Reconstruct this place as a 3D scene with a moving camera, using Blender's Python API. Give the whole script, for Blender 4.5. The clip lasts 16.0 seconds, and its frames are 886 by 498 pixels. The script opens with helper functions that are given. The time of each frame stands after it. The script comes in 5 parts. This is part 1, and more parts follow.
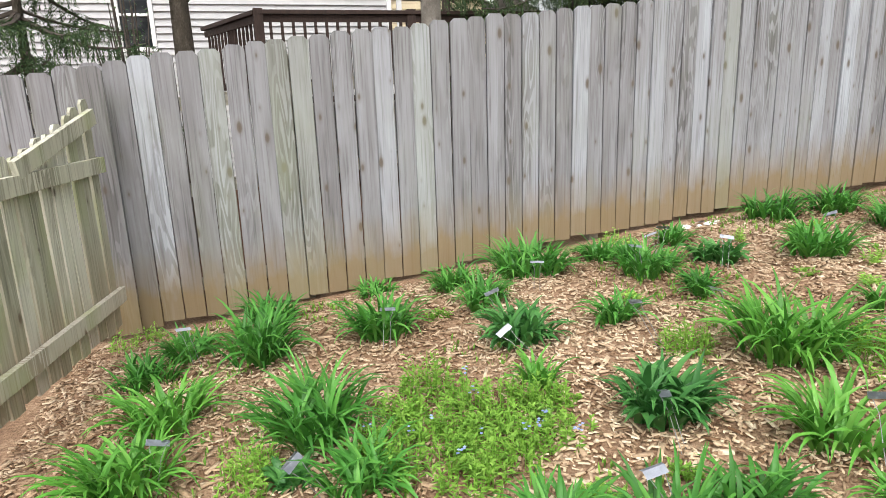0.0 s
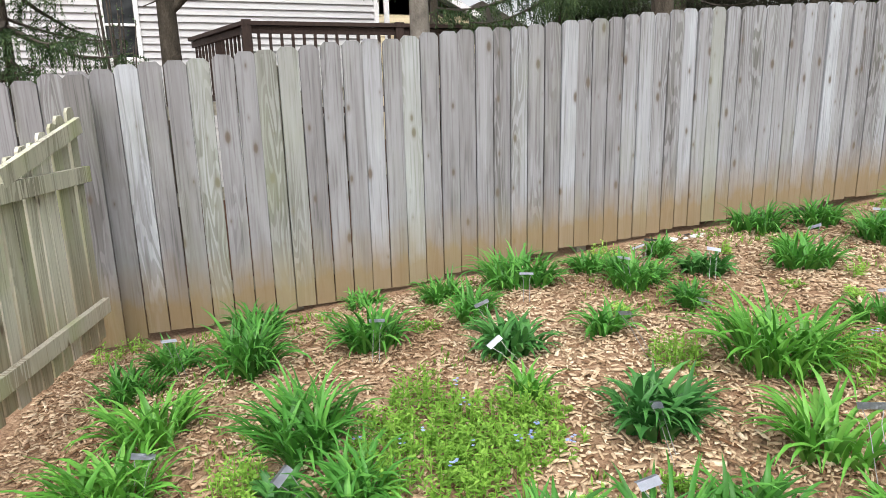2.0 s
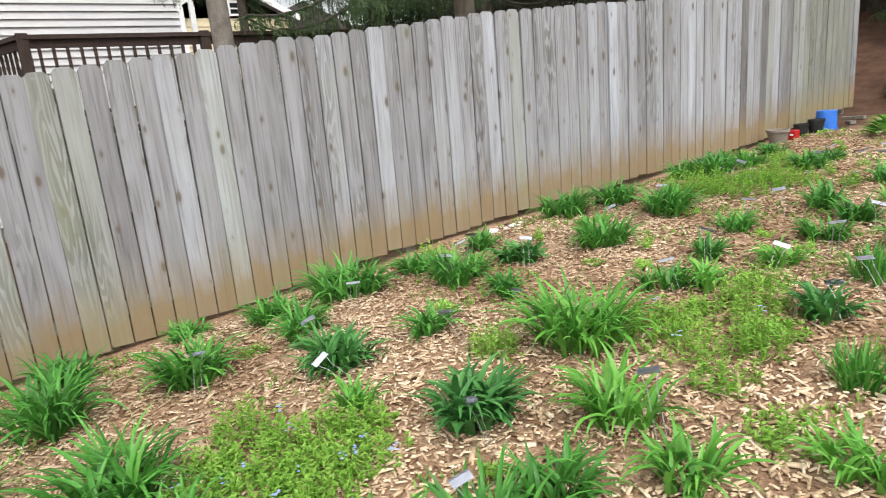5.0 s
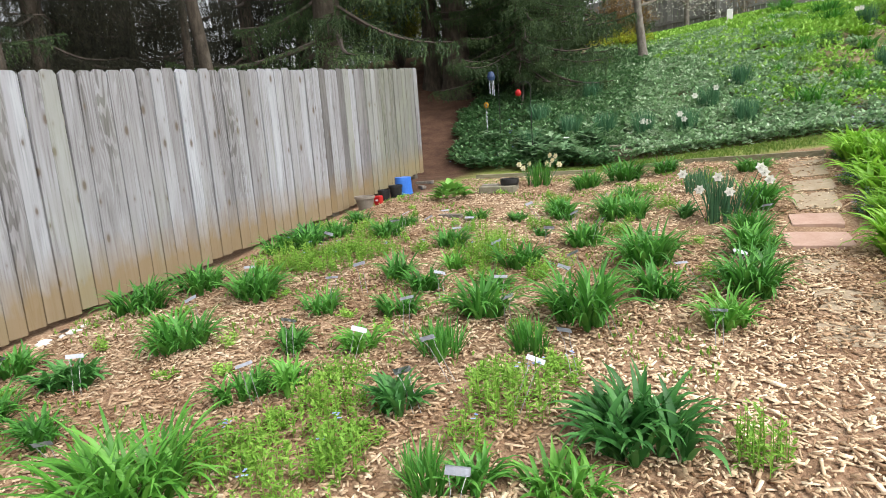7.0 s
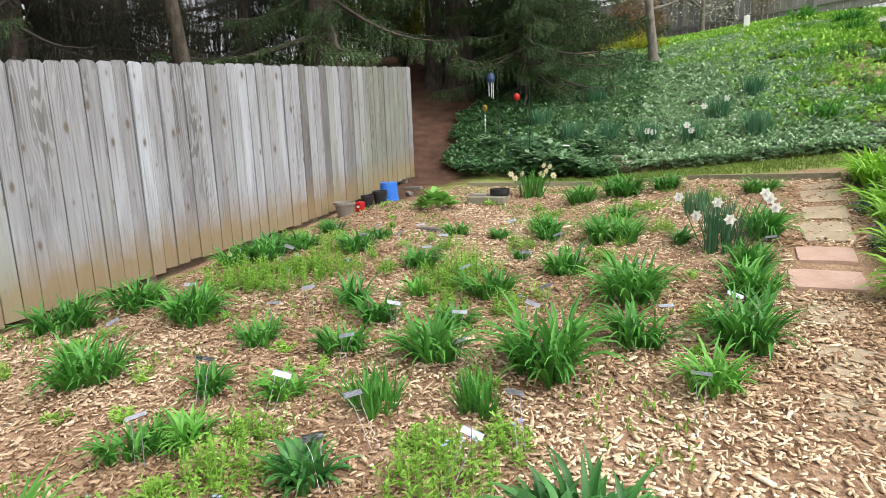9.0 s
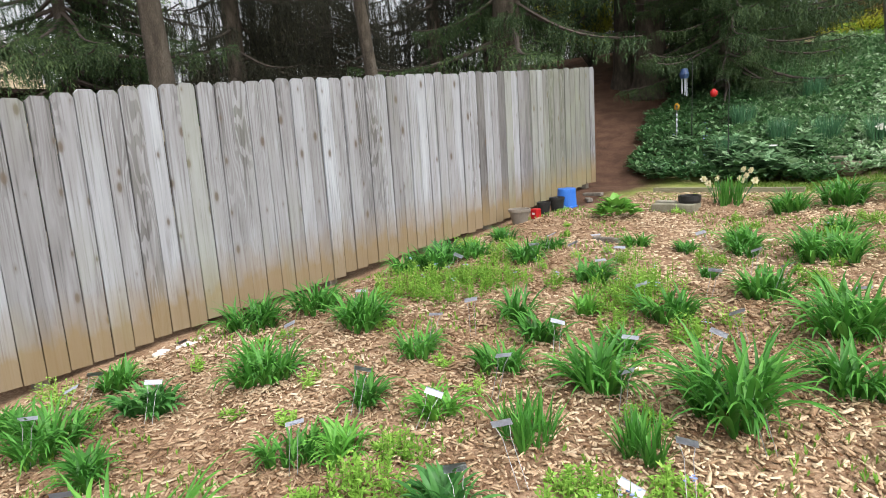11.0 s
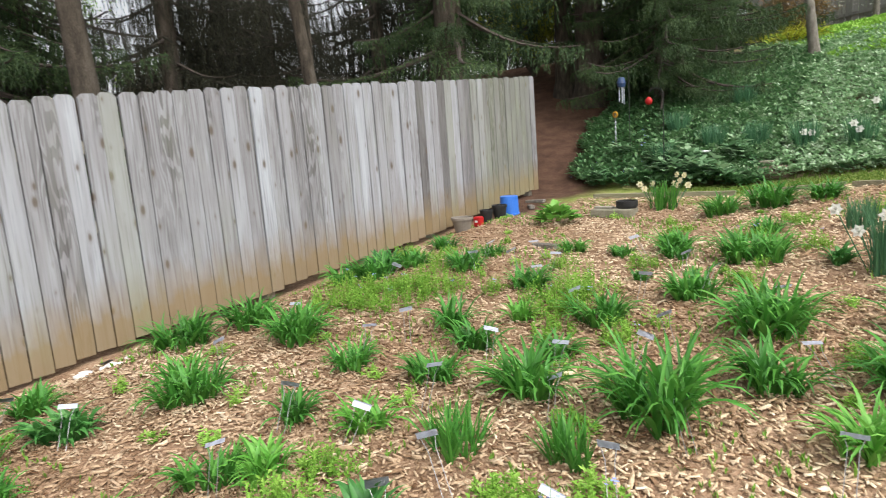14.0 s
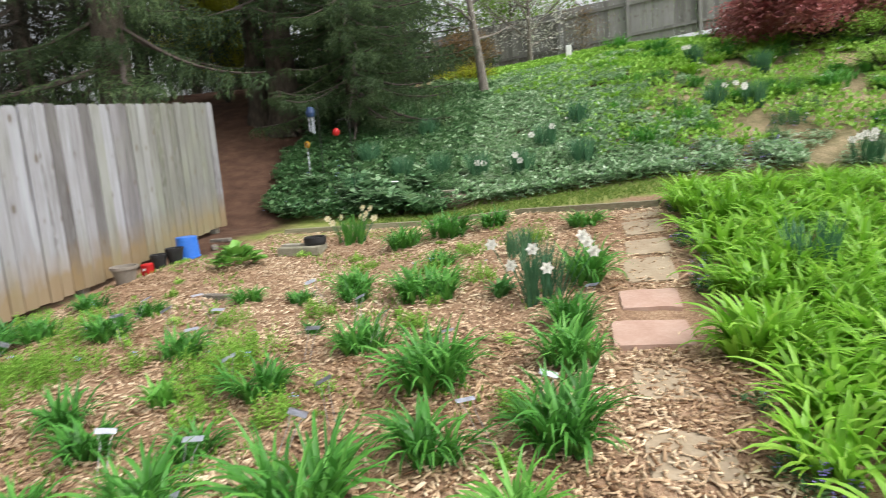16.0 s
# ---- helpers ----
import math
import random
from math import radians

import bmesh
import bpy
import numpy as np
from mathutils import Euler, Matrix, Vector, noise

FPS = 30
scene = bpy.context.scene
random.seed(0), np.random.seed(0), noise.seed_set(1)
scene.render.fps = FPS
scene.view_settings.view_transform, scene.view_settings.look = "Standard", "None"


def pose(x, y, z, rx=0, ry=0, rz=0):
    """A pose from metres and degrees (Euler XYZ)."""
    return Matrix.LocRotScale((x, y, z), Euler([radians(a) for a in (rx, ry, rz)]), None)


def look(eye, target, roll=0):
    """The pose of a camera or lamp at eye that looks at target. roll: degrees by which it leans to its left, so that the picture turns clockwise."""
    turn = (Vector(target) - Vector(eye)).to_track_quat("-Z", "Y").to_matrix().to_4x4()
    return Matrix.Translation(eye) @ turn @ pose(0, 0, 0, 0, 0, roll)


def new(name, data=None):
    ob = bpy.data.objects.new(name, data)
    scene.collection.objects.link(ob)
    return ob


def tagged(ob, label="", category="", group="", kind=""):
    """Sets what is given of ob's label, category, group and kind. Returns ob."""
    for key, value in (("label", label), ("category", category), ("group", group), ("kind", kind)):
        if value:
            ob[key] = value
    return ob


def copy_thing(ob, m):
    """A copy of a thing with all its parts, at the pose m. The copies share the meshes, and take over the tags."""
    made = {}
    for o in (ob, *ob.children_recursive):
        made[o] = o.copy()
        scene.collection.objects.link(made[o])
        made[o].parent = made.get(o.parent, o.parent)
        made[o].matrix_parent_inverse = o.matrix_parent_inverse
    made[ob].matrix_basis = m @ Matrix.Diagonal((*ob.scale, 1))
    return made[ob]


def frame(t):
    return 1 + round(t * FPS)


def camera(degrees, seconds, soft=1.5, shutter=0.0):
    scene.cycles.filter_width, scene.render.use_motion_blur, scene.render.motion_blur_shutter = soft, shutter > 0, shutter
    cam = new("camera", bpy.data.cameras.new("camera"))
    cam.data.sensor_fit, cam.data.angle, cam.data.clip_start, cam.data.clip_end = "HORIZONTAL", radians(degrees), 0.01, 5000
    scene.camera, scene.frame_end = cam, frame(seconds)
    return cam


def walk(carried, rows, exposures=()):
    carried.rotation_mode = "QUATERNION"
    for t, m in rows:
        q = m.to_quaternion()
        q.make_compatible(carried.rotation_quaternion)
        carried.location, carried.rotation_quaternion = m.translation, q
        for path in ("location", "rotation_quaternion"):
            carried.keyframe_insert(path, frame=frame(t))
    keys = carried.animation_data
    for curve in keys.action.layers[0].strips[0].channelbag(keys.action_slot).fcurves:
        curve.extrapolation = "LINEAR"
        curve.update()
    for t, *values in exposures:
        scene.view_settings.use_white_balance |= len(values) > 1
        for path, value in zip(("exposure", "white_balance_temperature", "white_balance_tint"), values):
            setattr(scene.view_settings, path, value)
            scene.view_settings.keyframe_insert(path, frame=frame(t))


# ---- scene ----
cam = camera(70.7, 16.0, soft=0.66, shutter=0.22)
PATH = [
    (0, (0.039, 0.798, 1.402), (0.614, 2.654, 0.928), -2.0),
    (0.5, (0.02, 0.79, 1.416), (0.607, 2.644, 0.949), -1.8),
    (1, (0.03, 0.802, 1.398), (0.623, 2.656, 0.939), -1.7),
    (1.5, (0.017, 0.814, 1.413), (0.631, 2.661, 0.954), -1.6),
    (2, (0.017, 0.812, 1.393), (0.64, 2.662, 0.957), -1.5),
    (2.5, (-0.004, 0.823, 1.389), (0.647, 2.664, 0.955), -1.4),
    (3, (-0.013, 0.824, 1.384), (0.68, 2.647, 0.944), -2.6),
    (3.2, (-0.019, 0.812, 1.381), (0.699, 2.628, 0.948), -3.3),
    (5.3, (0.27, 0.683, 1.499), (1.385, 2.27, 1.012), -3.5),
    (5.5, (0.334, 0.643, 1.535), (1.514, 2.178, 1.033), -2.2),
    (6, (0.539, 0.556, 1.57), (2.033, 1.813, 1.138), -1.5),
    (6.5, (0.664, 0.635, 1.579), (2.345, 1.626, 1.14), -2.1),
    (7, (0.777, 0.778, 1.572), (2.573, 1.569, 1.186), -3.9),
    (7.5, (0.856, 0.816, 1.56), (2.669, 1.551, 1.14), -2.2),
    (8, (1.031, 0.726, 1.586), (2.815, 1.522, 1.156), -2.0),
    (8.2, (1.119, 0.67, 1.608), (2.91, 1.462, 1.198), -1.7),
    (10.3, (1.619, 0.71, 1.654), (3.291, 1.748, 1.294), -3.8),
    (10.5, (1.63, 0.699, 1.654), (3.236, 1.837, 1.299), -3.4),
    (11, (1.65, 0.694, 1.663), (3.12, 2.004, 1.307), -3.6),
    (11.5, (1.627, 0.716, 1.667), (3.076, 2.063, 1.375), -2.8),
    (12, (1.61, 0.722, 1.664), (3.042, 2.094, 1.398), -2.4),
    (12.5, (1.611, 0.712, 1.666), (3.049, 2.078, 1.408), -2.1),
    (13, (1.635, 0.684, 1.663), (3.106, 2.011, 1.391), -3.5),
    (13.5, (1.674, 0.642, 1.66), (3.189, 1.917, 1.378), -3.0),
    (14, (1.762, 0.613, 1.642), (3.328, 1.811, 1.307), -4.2),
    (14.2, (1.833, 0.603, 1.638), (3.456, 1.711, 1.269), -3.9),
    (14.5, (1.969, 0.654, 1.656), (3.652, 1.664, 1.272), -4.5),
    (15, (2.123, 0.673, 1.657), (3.893, 1.526, 1.282), -5.5),
    (15.5, (2.301, 0.59, 1.682), (4.115, 1.344, 1.304), -3.7),
    (16, (2.43, 0.463, 1.697), (4.36, 0.879, 1.376), -4.2),
]
walk(cam, [(t, look(eye, target, roll)) for t, eye, target, roll in PATH])

# ---- world and light: an overcast spring day ----
world = bpy.data.worlds.new("overcast_sky")
scene.world = world
world.use_nodes = True
wn, wl = world.node_tree.nodes, world.node_tree.links
sky = wn.new("ShaderNodeTexSky")
sky.sky_type, sky.sun_disc = "NISHITA", False
sky.sun_elevation, sky.sun_rotation = radians(55), radians(200)
sky.air_density, sky.dust_density = 1.0, 6.0
hsv = wn.new("ShaderNodeHueSaturation")
hsv.inputs["Saturation"].default_value = 0.22
wl.new(sky.outputs[0], hsv.inputs["Color"])
wl.new(hsv.outputs[0], wn["Background"].inputs[0])
wn["Background"].inputs[1].default_value = 0.44
sun_data = bpy.data.lights.new("sun", "SUN")
sun_data.energy, sun_data.angle, sun_data.color = 0.5, radians(25), (1.0, 0.97, 0.92)
sun = new("sun", sun_data)
sun.matrix_world = look((3, -9, 14), (0, 0, 0))
scene.view_settings.exposure = -0.55


# ---- materials ----
def ramp_of(nodes, stops):
    r = nodes.new("ShaderNodeValToRGB")
    while len(r.color_ramp.elements) < len(stops):
        r.color_ramp.elements.new(0.5)
    for e, (p, c) in zip(r.color_ramp.elements, stops):
        e.position, e.color = p, (*c, 1)
    return r


def material(name, rough=0.8, metal=0.0, spec=0.3):
    m = bpy.data.materials.new(name)
    m.use_nodes = True
    b = m.node_tree.nodes["Principled BSDF"]
    b.inputs["Roughness"].default_value = rough
    b.inputs["Metallic"].default_value = metal
    b.inputs["Specular IOR Level"].default_value = spec
    return m, m.node_tree.nodes, m.node_tree.links, b


def noisy(nodes, links, scale, detail=5.0, stretch=None, coord="Object", offset=None):
    tc = nodes.new("ShaderNodeTexCoord")
    mp = nodes.new("ShaderNodeMapping")
    mp.inputs["Scale"].default_value = stretch or (1, 1, 1)
    links.new(tc.outputs[coord], mp.inputs["Vector"])
    if offset:
        links.new(offset, mp.inputs["Location"])
    n = nodes.new("ShaderNodeTexNoise")
    n.inputs["Scale"].default_value, n.inputs["Detail"].default_value = scale, detail
    links.new(mp.outputs[0], n.inputs["Vector"])
    return n


def mixed(nodes, links, a, b, fac, mode="MIX"):
    m = nodes.new("ShaderNodeMix")
    m.data_type, m.blend_type = "RGBA", mode
    for sock, v in ((6, a), (7, b), (0, fac)):
        if isinstance(v, (tuple, float, int)):
            m.inputs[sock].default_value = (*v, 1) if isinstance(v, tuple) else v
        else:
            links.new(v, m.inputs[sock])
    return m.outputs[2]


def bumped(nodes, links, b, height, strength=0.4, dist=0.01):
    n = nodes.new("ShaderNodeBump")
    n.inputs["Strength"].default_value, n.inputs["Distance"].default_value = strength, dist
    links.new(height, n.inputs["Height"])
    links.new(n.outputs[0], b.inputs["Normal"])


def plain_mat(name, stops, scale=8.0, rough=0.8, metal=0.0, bump=0.2, stretch=None, spec=0.3, dist=0.01):
    """Colour by a noise at two scales, with a fine relief."""
    m, n, l, b = material(name, rough, metal, spec)
    big, fine = noisy(n, l, scale, 4, stretch), noisy(n, l, scale * 9, 6, stretch)
    r = ramp_of(n, stops)
    l.new(mixed(n, l, big.outputs["Fac"], fine.outputs["Fac"], 0.4), r.inputs[0])
    l.new(r.outputs[0], b.inputs["Base Color"])
    if bump:
        bumped(n, l, b, fine.outputs["Fac"], bump, dist)
    return m


def leaf_mat(name, dark, mid, light, rough=0.45, through_light=0.3):
    """Foliage: each leaf its own shade, with some light through it."""
    m, n, l, b = material(name, rough, 0, 0.35)
    geo, info = n.new("ShaderNodeNewGeometry"), n.new("ShaderNodeObjectInfo")
    r = ramp_of(n, [(0.0, dark), (0.5, mid), (1.0, light)])
    add = n.new("ShaderNodeMath")
    add.operation = "MULTIPLY_ADD"
    l.new(geo.outputs["Random Per Island"], add.inputs[0])
    add.inputs[1].default_value = 0.7
    sc = n.new("ShaderNodeMath")
    sc.operation = "MULTIPLY"
    l.new(info.outputs["Random"], sc.inputs[0])
    sc.inputs[1].default_value = 0.3
    l.new(sc.outputs[0], add.inputs[2])
    l.new(add.outputs[0], r.inputs[0])
    streak = noisy(n, l, 30, 3)
    mx = n.new("ShaderNodeMath")
    mx.operation = "MULTIPLY"
    mx.inputs[1].default_value = 0.45
    l.new(streak.outputs["Fac"], mx.inputs[0])
    col = mixed(n, l, r.outputs[0], (dark[0] * 0.8, dark[1] * 0.8, dark[2] * 0.8), mx.outputs[0])
    l.new(col, b.inputs["Base Color"])
    tr = n.new("ShaderNodeBsdfTranslucent")
    l.new(col, tr.inputs["Color"])
    ms = n.new("ShaderNodeMixShader")
    ms.inputs[0].default_value = through_light
    l.new(b.outputs[0], ms.inputs[1])
    l.new(tr.outputs[0], ms.inputs[2])
    l.new(ms.outputs[0], n["Material Output"].inputs["Surface"])
    return m


def board_mat(name, stops, stain, moss, stain_amount=1.0, moss_amount=0.3, stain_top=0.42, toned=False):
    """Weathered boards: grain along z, knots, pale and dark boards, soil splashed up from below, algae."""
    m, n, l, b = material(name, 0.88, 0, 0.2)
    info = n.new("ShaderNodeObjectInfo")
    off = n.new("ShaderNodeVectorMath")
    off.operation = "SCALE"
    off.inputs[0].default_value = (17.0, 9.0, 31.0)
    l.new(info.outputs["Random"], off.inputs["Scale"])
    wide = noisy(n, l, 1.0, 5, (11, 11, 1.6), offset=off.outputs[0])
    wide.inputs["Distortion"].default_value = 0.6
    fine = noisy(n, l, 1.0, 8, (75, 75, 1.8), offset=off.outputs[0])
    tc = n.new("ShaderNodeTexCoord")
    # knots: squashed cells
    mp = n.new("ShaderNodeMapping")
    mp.inputs["Scale"].default_value = (7.5, 7.5, 3.4)
    mp.inputs["Rotation"].default_value = (radians(90), 0, 0)
    l.new(tc.outputs["Object"], mp.inputs["Vector"])
    l.new(off.outputs[0], mp.inputs["Location"])
    vor = n.new("ShaderNodeTexVoronoi")
    vor.voronoi_dimensions = "2D"
    vor.inputs["Scale"].default_value = 1.0
    l.new(mp.outputs[0], vor.inputs["Vector"])
    few = n.new("ShaderNodeSeparateColor")
    l.new(vor.outputs["Color"], few.inputs[0])
    away = n.new("ShaderNodeMath")
    away.operation = "MULTIPLY_ADD"
    l.new(few.outputs[0], away.inputs[0])
    away.inputs[1].default_value = 0.42
    l.new(vor.outputs["Distance"], away.inputs[2])
    knot = ramp_of(n, [(0.0, (1, 1, 1)), (0.10, (0.85, 0.85, 0.85)), (0.16, (0.25, 0.25, 0.25)), (0.26, (0.0, 0.0, 0.0))])
    l.new(away.outputs[0], knot.inputs[0])
    # flat-sawn figure: contour lines of a stretched noise
    figure = noisy(n, l, 1.0, 2, (8, 8, 0.8), offset=off.outputs[0])
    ring = n.new("ShaderNodeMath")
    ring.operation = "MULTIPLY"
    ring.inputs[1].default_value = 85.0
    l.new(figure.outputs["Fac"], ring.inputs[0])
    wave = n.new("ShaderNodeMath")
    wave.operation = "SINE"
    l.new(ring.outputs[0], wave.inputs[0])
    tone = n.new("ShaderNodeMix")
    tone.inputs[0].default_value = 0.57 if toned else 0.52
    l.new(wide.outputs["Fac"], tone.inputs[2])
    own = n.new("ShaderNodeSeparateColor")
    l.new(info.outputs["Color"], own.inputs[0])
    l.new(own.outputs[0] if toned else info.outputs["Random"], tone.inputs[3])
    r = ramp_of(n, stops)
    l.new(tone.outputs[0], r.inputs[0])
    col = r.outputs[0]
    fr = ramp_of(n, [(0.33, (0.42, 0.40, 0.39)), (0.46, (0.95, 0.95, 0.95)), (0.65, (1.1, 1.1, 1.11))])
    l.new(fine.outputs["Fac"], fr.inputs[0])
    col = mixed(n, l, col, fr.outputs[0], 0.6, "MULTIPLY")
    wr = ramp_of(n, [(0.0, (0.42, 0.4, 0.37)), (0.4, (1, 1, 1))])
    l.new(wave.outputs[0], wr.inputs[0])
    figured = noisy(n, l, 1.0, 3, (3, 3, 0.35), offset=off.outputs[0])
    fm = ramp_of(n, [(0.5, (0.03, 0.03, 0.03)), (0.66, (0.7, 0.7, 0.7))])
    l.new(figured.outputs["Fac"], fm.inputs[0])
    col = mixed(n, l, col, wr.outputs[0], fm.outputs[0], "MULTIPLY")
    col = mixed(n, l, col, (0.12, 0.095, 0.075), knot.outputs[0])
    # splash of soil with an uneven upper edge, in metres above the foot
    sep = n.new("ShaderNodeSeparateXYZ")
    l.new(tc.outputs["Object"], sep.inputs[0])
    edge = noisy(n, l, 3.0, 5, (3, 3, 1.5), offset=off.outputs[0])
    up = n.new("ShaderNodeMath")
    up.operation = "MULTIPLY_ADD"
    l.new(edge.outputs["Fac"], up.inputs[0])
    up.inputs[1].default_value = -0.35
    l.new(sep.outputs["Z"], up.inputs[2])
    sr = ramp_of(n, [(0.0, (0.85 * stain_amount,) * 3), (max(stain_top - 0.25, 0.02), (0.45 * stain_amount,) * 3), (stain_top, (0, 0, 0))])
    l.new(up.outputs[0], sr.inputs[0])
    col = mixed(n, l, col, stain, sr.outputs[0])
    mo = noisy(n, l, 1.4, 4, (2.2, 2.2, 0.9), coord="Object", offset=off.outputs[0])
    mr = ramp_of(n, [(0.52, (0, 0, 0)), (0.72, (moss_amount,) * 3)])
    l.new(mo.outputs["Fac"], mr.inputs[0])
    col = mixed(n, l, col, moss, mr.outputs[0])
    if toned:
        algae = n.new("ShaderNodeMath")
        algae.operation = "MULTIPLY"
        l.new(own.outputs[1], algae.inputs[0])
        l.new(mo.outputs["Fac"], algae.inputs[1])
        col = mixed(n, l, col, moss, algae.outputs[0])
    l.new(col, b.inputs["Base Color"])
    bumped(n, l, b, fine.outputs["Fac"], 0.5, 0.004)
    return m


GREY_WOOD = [(0.15, (0.108, 0.102, 0.102)), (0.4, (0.188, 0.182, 0.190)), (0.6, (0.283, 0.284, 0.304)), (0.85, (0.405, 0.428, 0.470))]
M_FENCE = board_mat("weathered_cedar", GREY_WOOD, (0.225, 0.158, 0.075), (0.28, 0.32, 0.20), 1.0, 0.14, 0.36, True)
M_GATE = board_mat("mossy_cedar", [(0.2, (0.36, 0.355, 0.28)), (0.5, (0.56, 0.55, 0.45)), (0.85, (0.70, 0.69, 0.61))], (0.30, 0.19, 0.09), (0.32, 0.37, 0.14), 0.5, 0.6)
M_RAIL = plain_mat("weathered_rail", [(0.25, (0.18, 0.165, 0.13)), (0.55, (0.33, 0.31, 0.26)), (0.8, (0.42, 0.40, 0.36))], 3, stretch=(1, 12, 12), bump=0.4)
M_OLDFENCE = board_mat("old_grey_fence", [(0.2, (0.16, 0.16, 0.15)), (0.8, (0.3, 0.3, 0.29))], (0.2, 0.2, 0.16), (0.2, 0.22, 0.15), 0.3, 0.2)
M_CHIP = None
M_BARK = plain_mat("bark", [(0.3, (0.034, 0.028, 0.021)), (0.5, (0.08, 0.066, 0.05)), (0.72, (0.16, 0.138, 0.108))], 9, 0.95, bump=0.9, stretch=(1.6, 1.6, 0.5), dist=0.03)
M_BARK_GREY = plain_mat("grey_bark", [(0.3, (0.10, 0.09, 0.075)), (0.5, (0.19, 0.17, 0.145)), (0.72, (0.30, 0.28, 0.24))], 14, 0.95, bump=0.8, stretch=(1, 1, 0.5), dist=0.02)
M_SPRUCE = leaf_mat("spruce_needles", (0.03, 0.058, 0.026), (0.068, 0.12, 0.047), (0.16, 0.24, 0.085), 0.75, 0.3)
# darker copy of the spruce needles, with the shade put into its colour
M_SPRUCE_SHADED = leaf_mat("shaded_spruce_needles", (0.02, 0.023, 0.016), (0.045, 0.047, 0.03), (0.10, 0.098, 0.056), 0.8, 0.25)
M_TWIG = plain_mat("dead_twig", [(0.3, (0.04, 0.032, 0.026)), (0.7, (0.12, 0.10, 0.085))], 20, 0.95, bump=0.3)
M_DAY = leaf_mat("daylily_leaf", (0.036, 0.14, 0.022), (0.09, 0.32, 0.047), (0.2, 0.5, 0.09), 0.45)
M_DAYL = leaf_mat("light_daylily_leaf", (0.06, 0.21, 0.03), (0.15, 0.43, 0.057), (0.28, 0.57, 0.115), 0.42)
M_DAYK = leaf_mat("dark_leaf", (0.034, 0.135, 0.032), (0.08, 0.27, 0.06), (0.18, 0.43, 0.115), 0.42)
M_BRIGHT = leaf_mat("bright_daylily_leaf", (0.12, 0.30, 0.022), (0.26, 0.55, 0.05), (0.45, 0.72, 0.11), 0.42, 0.38)
M_NARC = leaf_mat("narcissus_leaf", (0.045, 0.135, 0.07), (0.09, 0.235, 0.115), (0.17, 0.34, 0.17), 0.45)
M_HERB = leaf_mat("forget_me_not_leaf", (0.12, 0.27, 0.03), (0.24, 0.46, 0.06), (0.38, 0.6, 0.11), 0.6)
M_HOSTA = leaf_mat("hosta_leaf", (0.1, 0.28, 0.04), (0.2, 0.45, 0.08), (0.32, 0.58, 0.14), 0.45)
M_COVER = leaf_mat("groundcover_leaf", (0.12, 0.26, 0.10), (0.38, 0.56, 0.31), (0.90, 0.94, 0.82), 0.5)
M_BROAD = leaf_mat("broad_shade_leaf", (0.10, 0.22, 0.10), (0.20, 0.36, 0.18), (0.36, 0.5, 0.30), 0.5)
# groundcover leaf with spruce shade in its colour, used on other plants too
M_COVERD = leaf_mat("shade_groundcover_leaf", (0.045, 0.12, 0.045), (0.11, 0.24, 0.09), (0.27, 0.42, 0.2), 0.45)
M_GRASS = leaf_mat("grass_blade", (0.08, 0.16, 0.025), (0.17, 0.27, 0.045), (0.30, 0.36, 0.09), 0.6)
M_PETAL_W = leaf_mat("white_petal", (0.75, 0.75, 0.68), (0.82, 0.81, 0.76), (0.88, 0.87, 0.82), 0.6, 0.3)
M_PETAL_C = leaf_mat("cream_petal", (0.72, 0.66, 0.42), (0.8, 0.74, 0.5), (0.85, 0.8, 0.6), 0.6, 0.3)
M_PETAL_B = leaf_mat("blue_petal", (0.25, 0.35, 0.7), (0.35, 0.45, 0.8), (0.5, 0.58, 0.88), 0.6, 0.2)
M_PETAL_P = leaf_mat("purple_petal", (0.22, 0.18, 0.5), (0.3, 0.25, 0.6), (0.42, 0.38, 0.72), 0.6, 0.2)
M_MAPLE = leaf_mat("red_maple_leaf", (0.30, 0.10, 0.10), (0.48, 0.18, 0.18), (0.62, 0.31, 0.29), 0.6)
M_RUSSET = leaf_mat("russet_leaf", (0.16, 0.10, 0.045), (0.30, 0.19, 0.08), (0.42, 0.30, 0.12), 0.6)
M_YELLOW = leaf_mat("yellow_leaf", (0.22, 0.26, 0.02), (0.42, 0.44, 0.03), (0.6, 0.58, 0.06), 0.6)
M_YOUNG = leaf_mat("young_leaf", (0.17, 0.37, 0.045), (0.36, 0.62, 0.10), (0.55, 0.75, 0.22), 0.6)
M_ZINC = plain_mat("zinc", [(0.3, (0.36, 0.385, 0.45)), (0.7, (0.53, 0.555, 0.64))], 30, 0.45, 0.2, 0.1, spec=0.5)
M_WIRE = plain_mat("steel_wire", [(0.3, (0.2, 0.2, 0.2)), (0.7, (0.4, 0.4, 0.4))], 30, 0.5, 0.8, 0)
M_BLUE = plain_mat("blue_plastic", [(0.3, (0.02, 0.12, 0.5)), (0.7, (0.045, 0.2, 0.66))], 6, 0.42, 0, 0.05, spec=0.5)
M_BLACK = plain_mat("black_plastic", [(0.3, (0.012, 0.012, 0.013)), (0.7, (0.04, 0.04, 0.04))], 8, 0.5, 0, 0.1)
M_RED = plain_mat("red_plastic", [(0.3, (0.32, 0.008, 0.010)), (0.7, (0.48, 0.02, 0.022))], 8, 0.4, 0, 0.05)
M_POT = plain_mat("taupe_plastic", [(0.3, (0.17, 0.15, 0.125)), (0.7, (0.27, 0.24, 0.20))], 8, 0.7, 0, 0.15)
M_CONC = plain_mat("concrete", [(0.3, (0.14, 0.135, 0.09)), (0.5, (0.22, 0.205, 0.15)), (0.75, (0.33, 0.31, 0.25))], 9, 0.92, 0, 0.5)
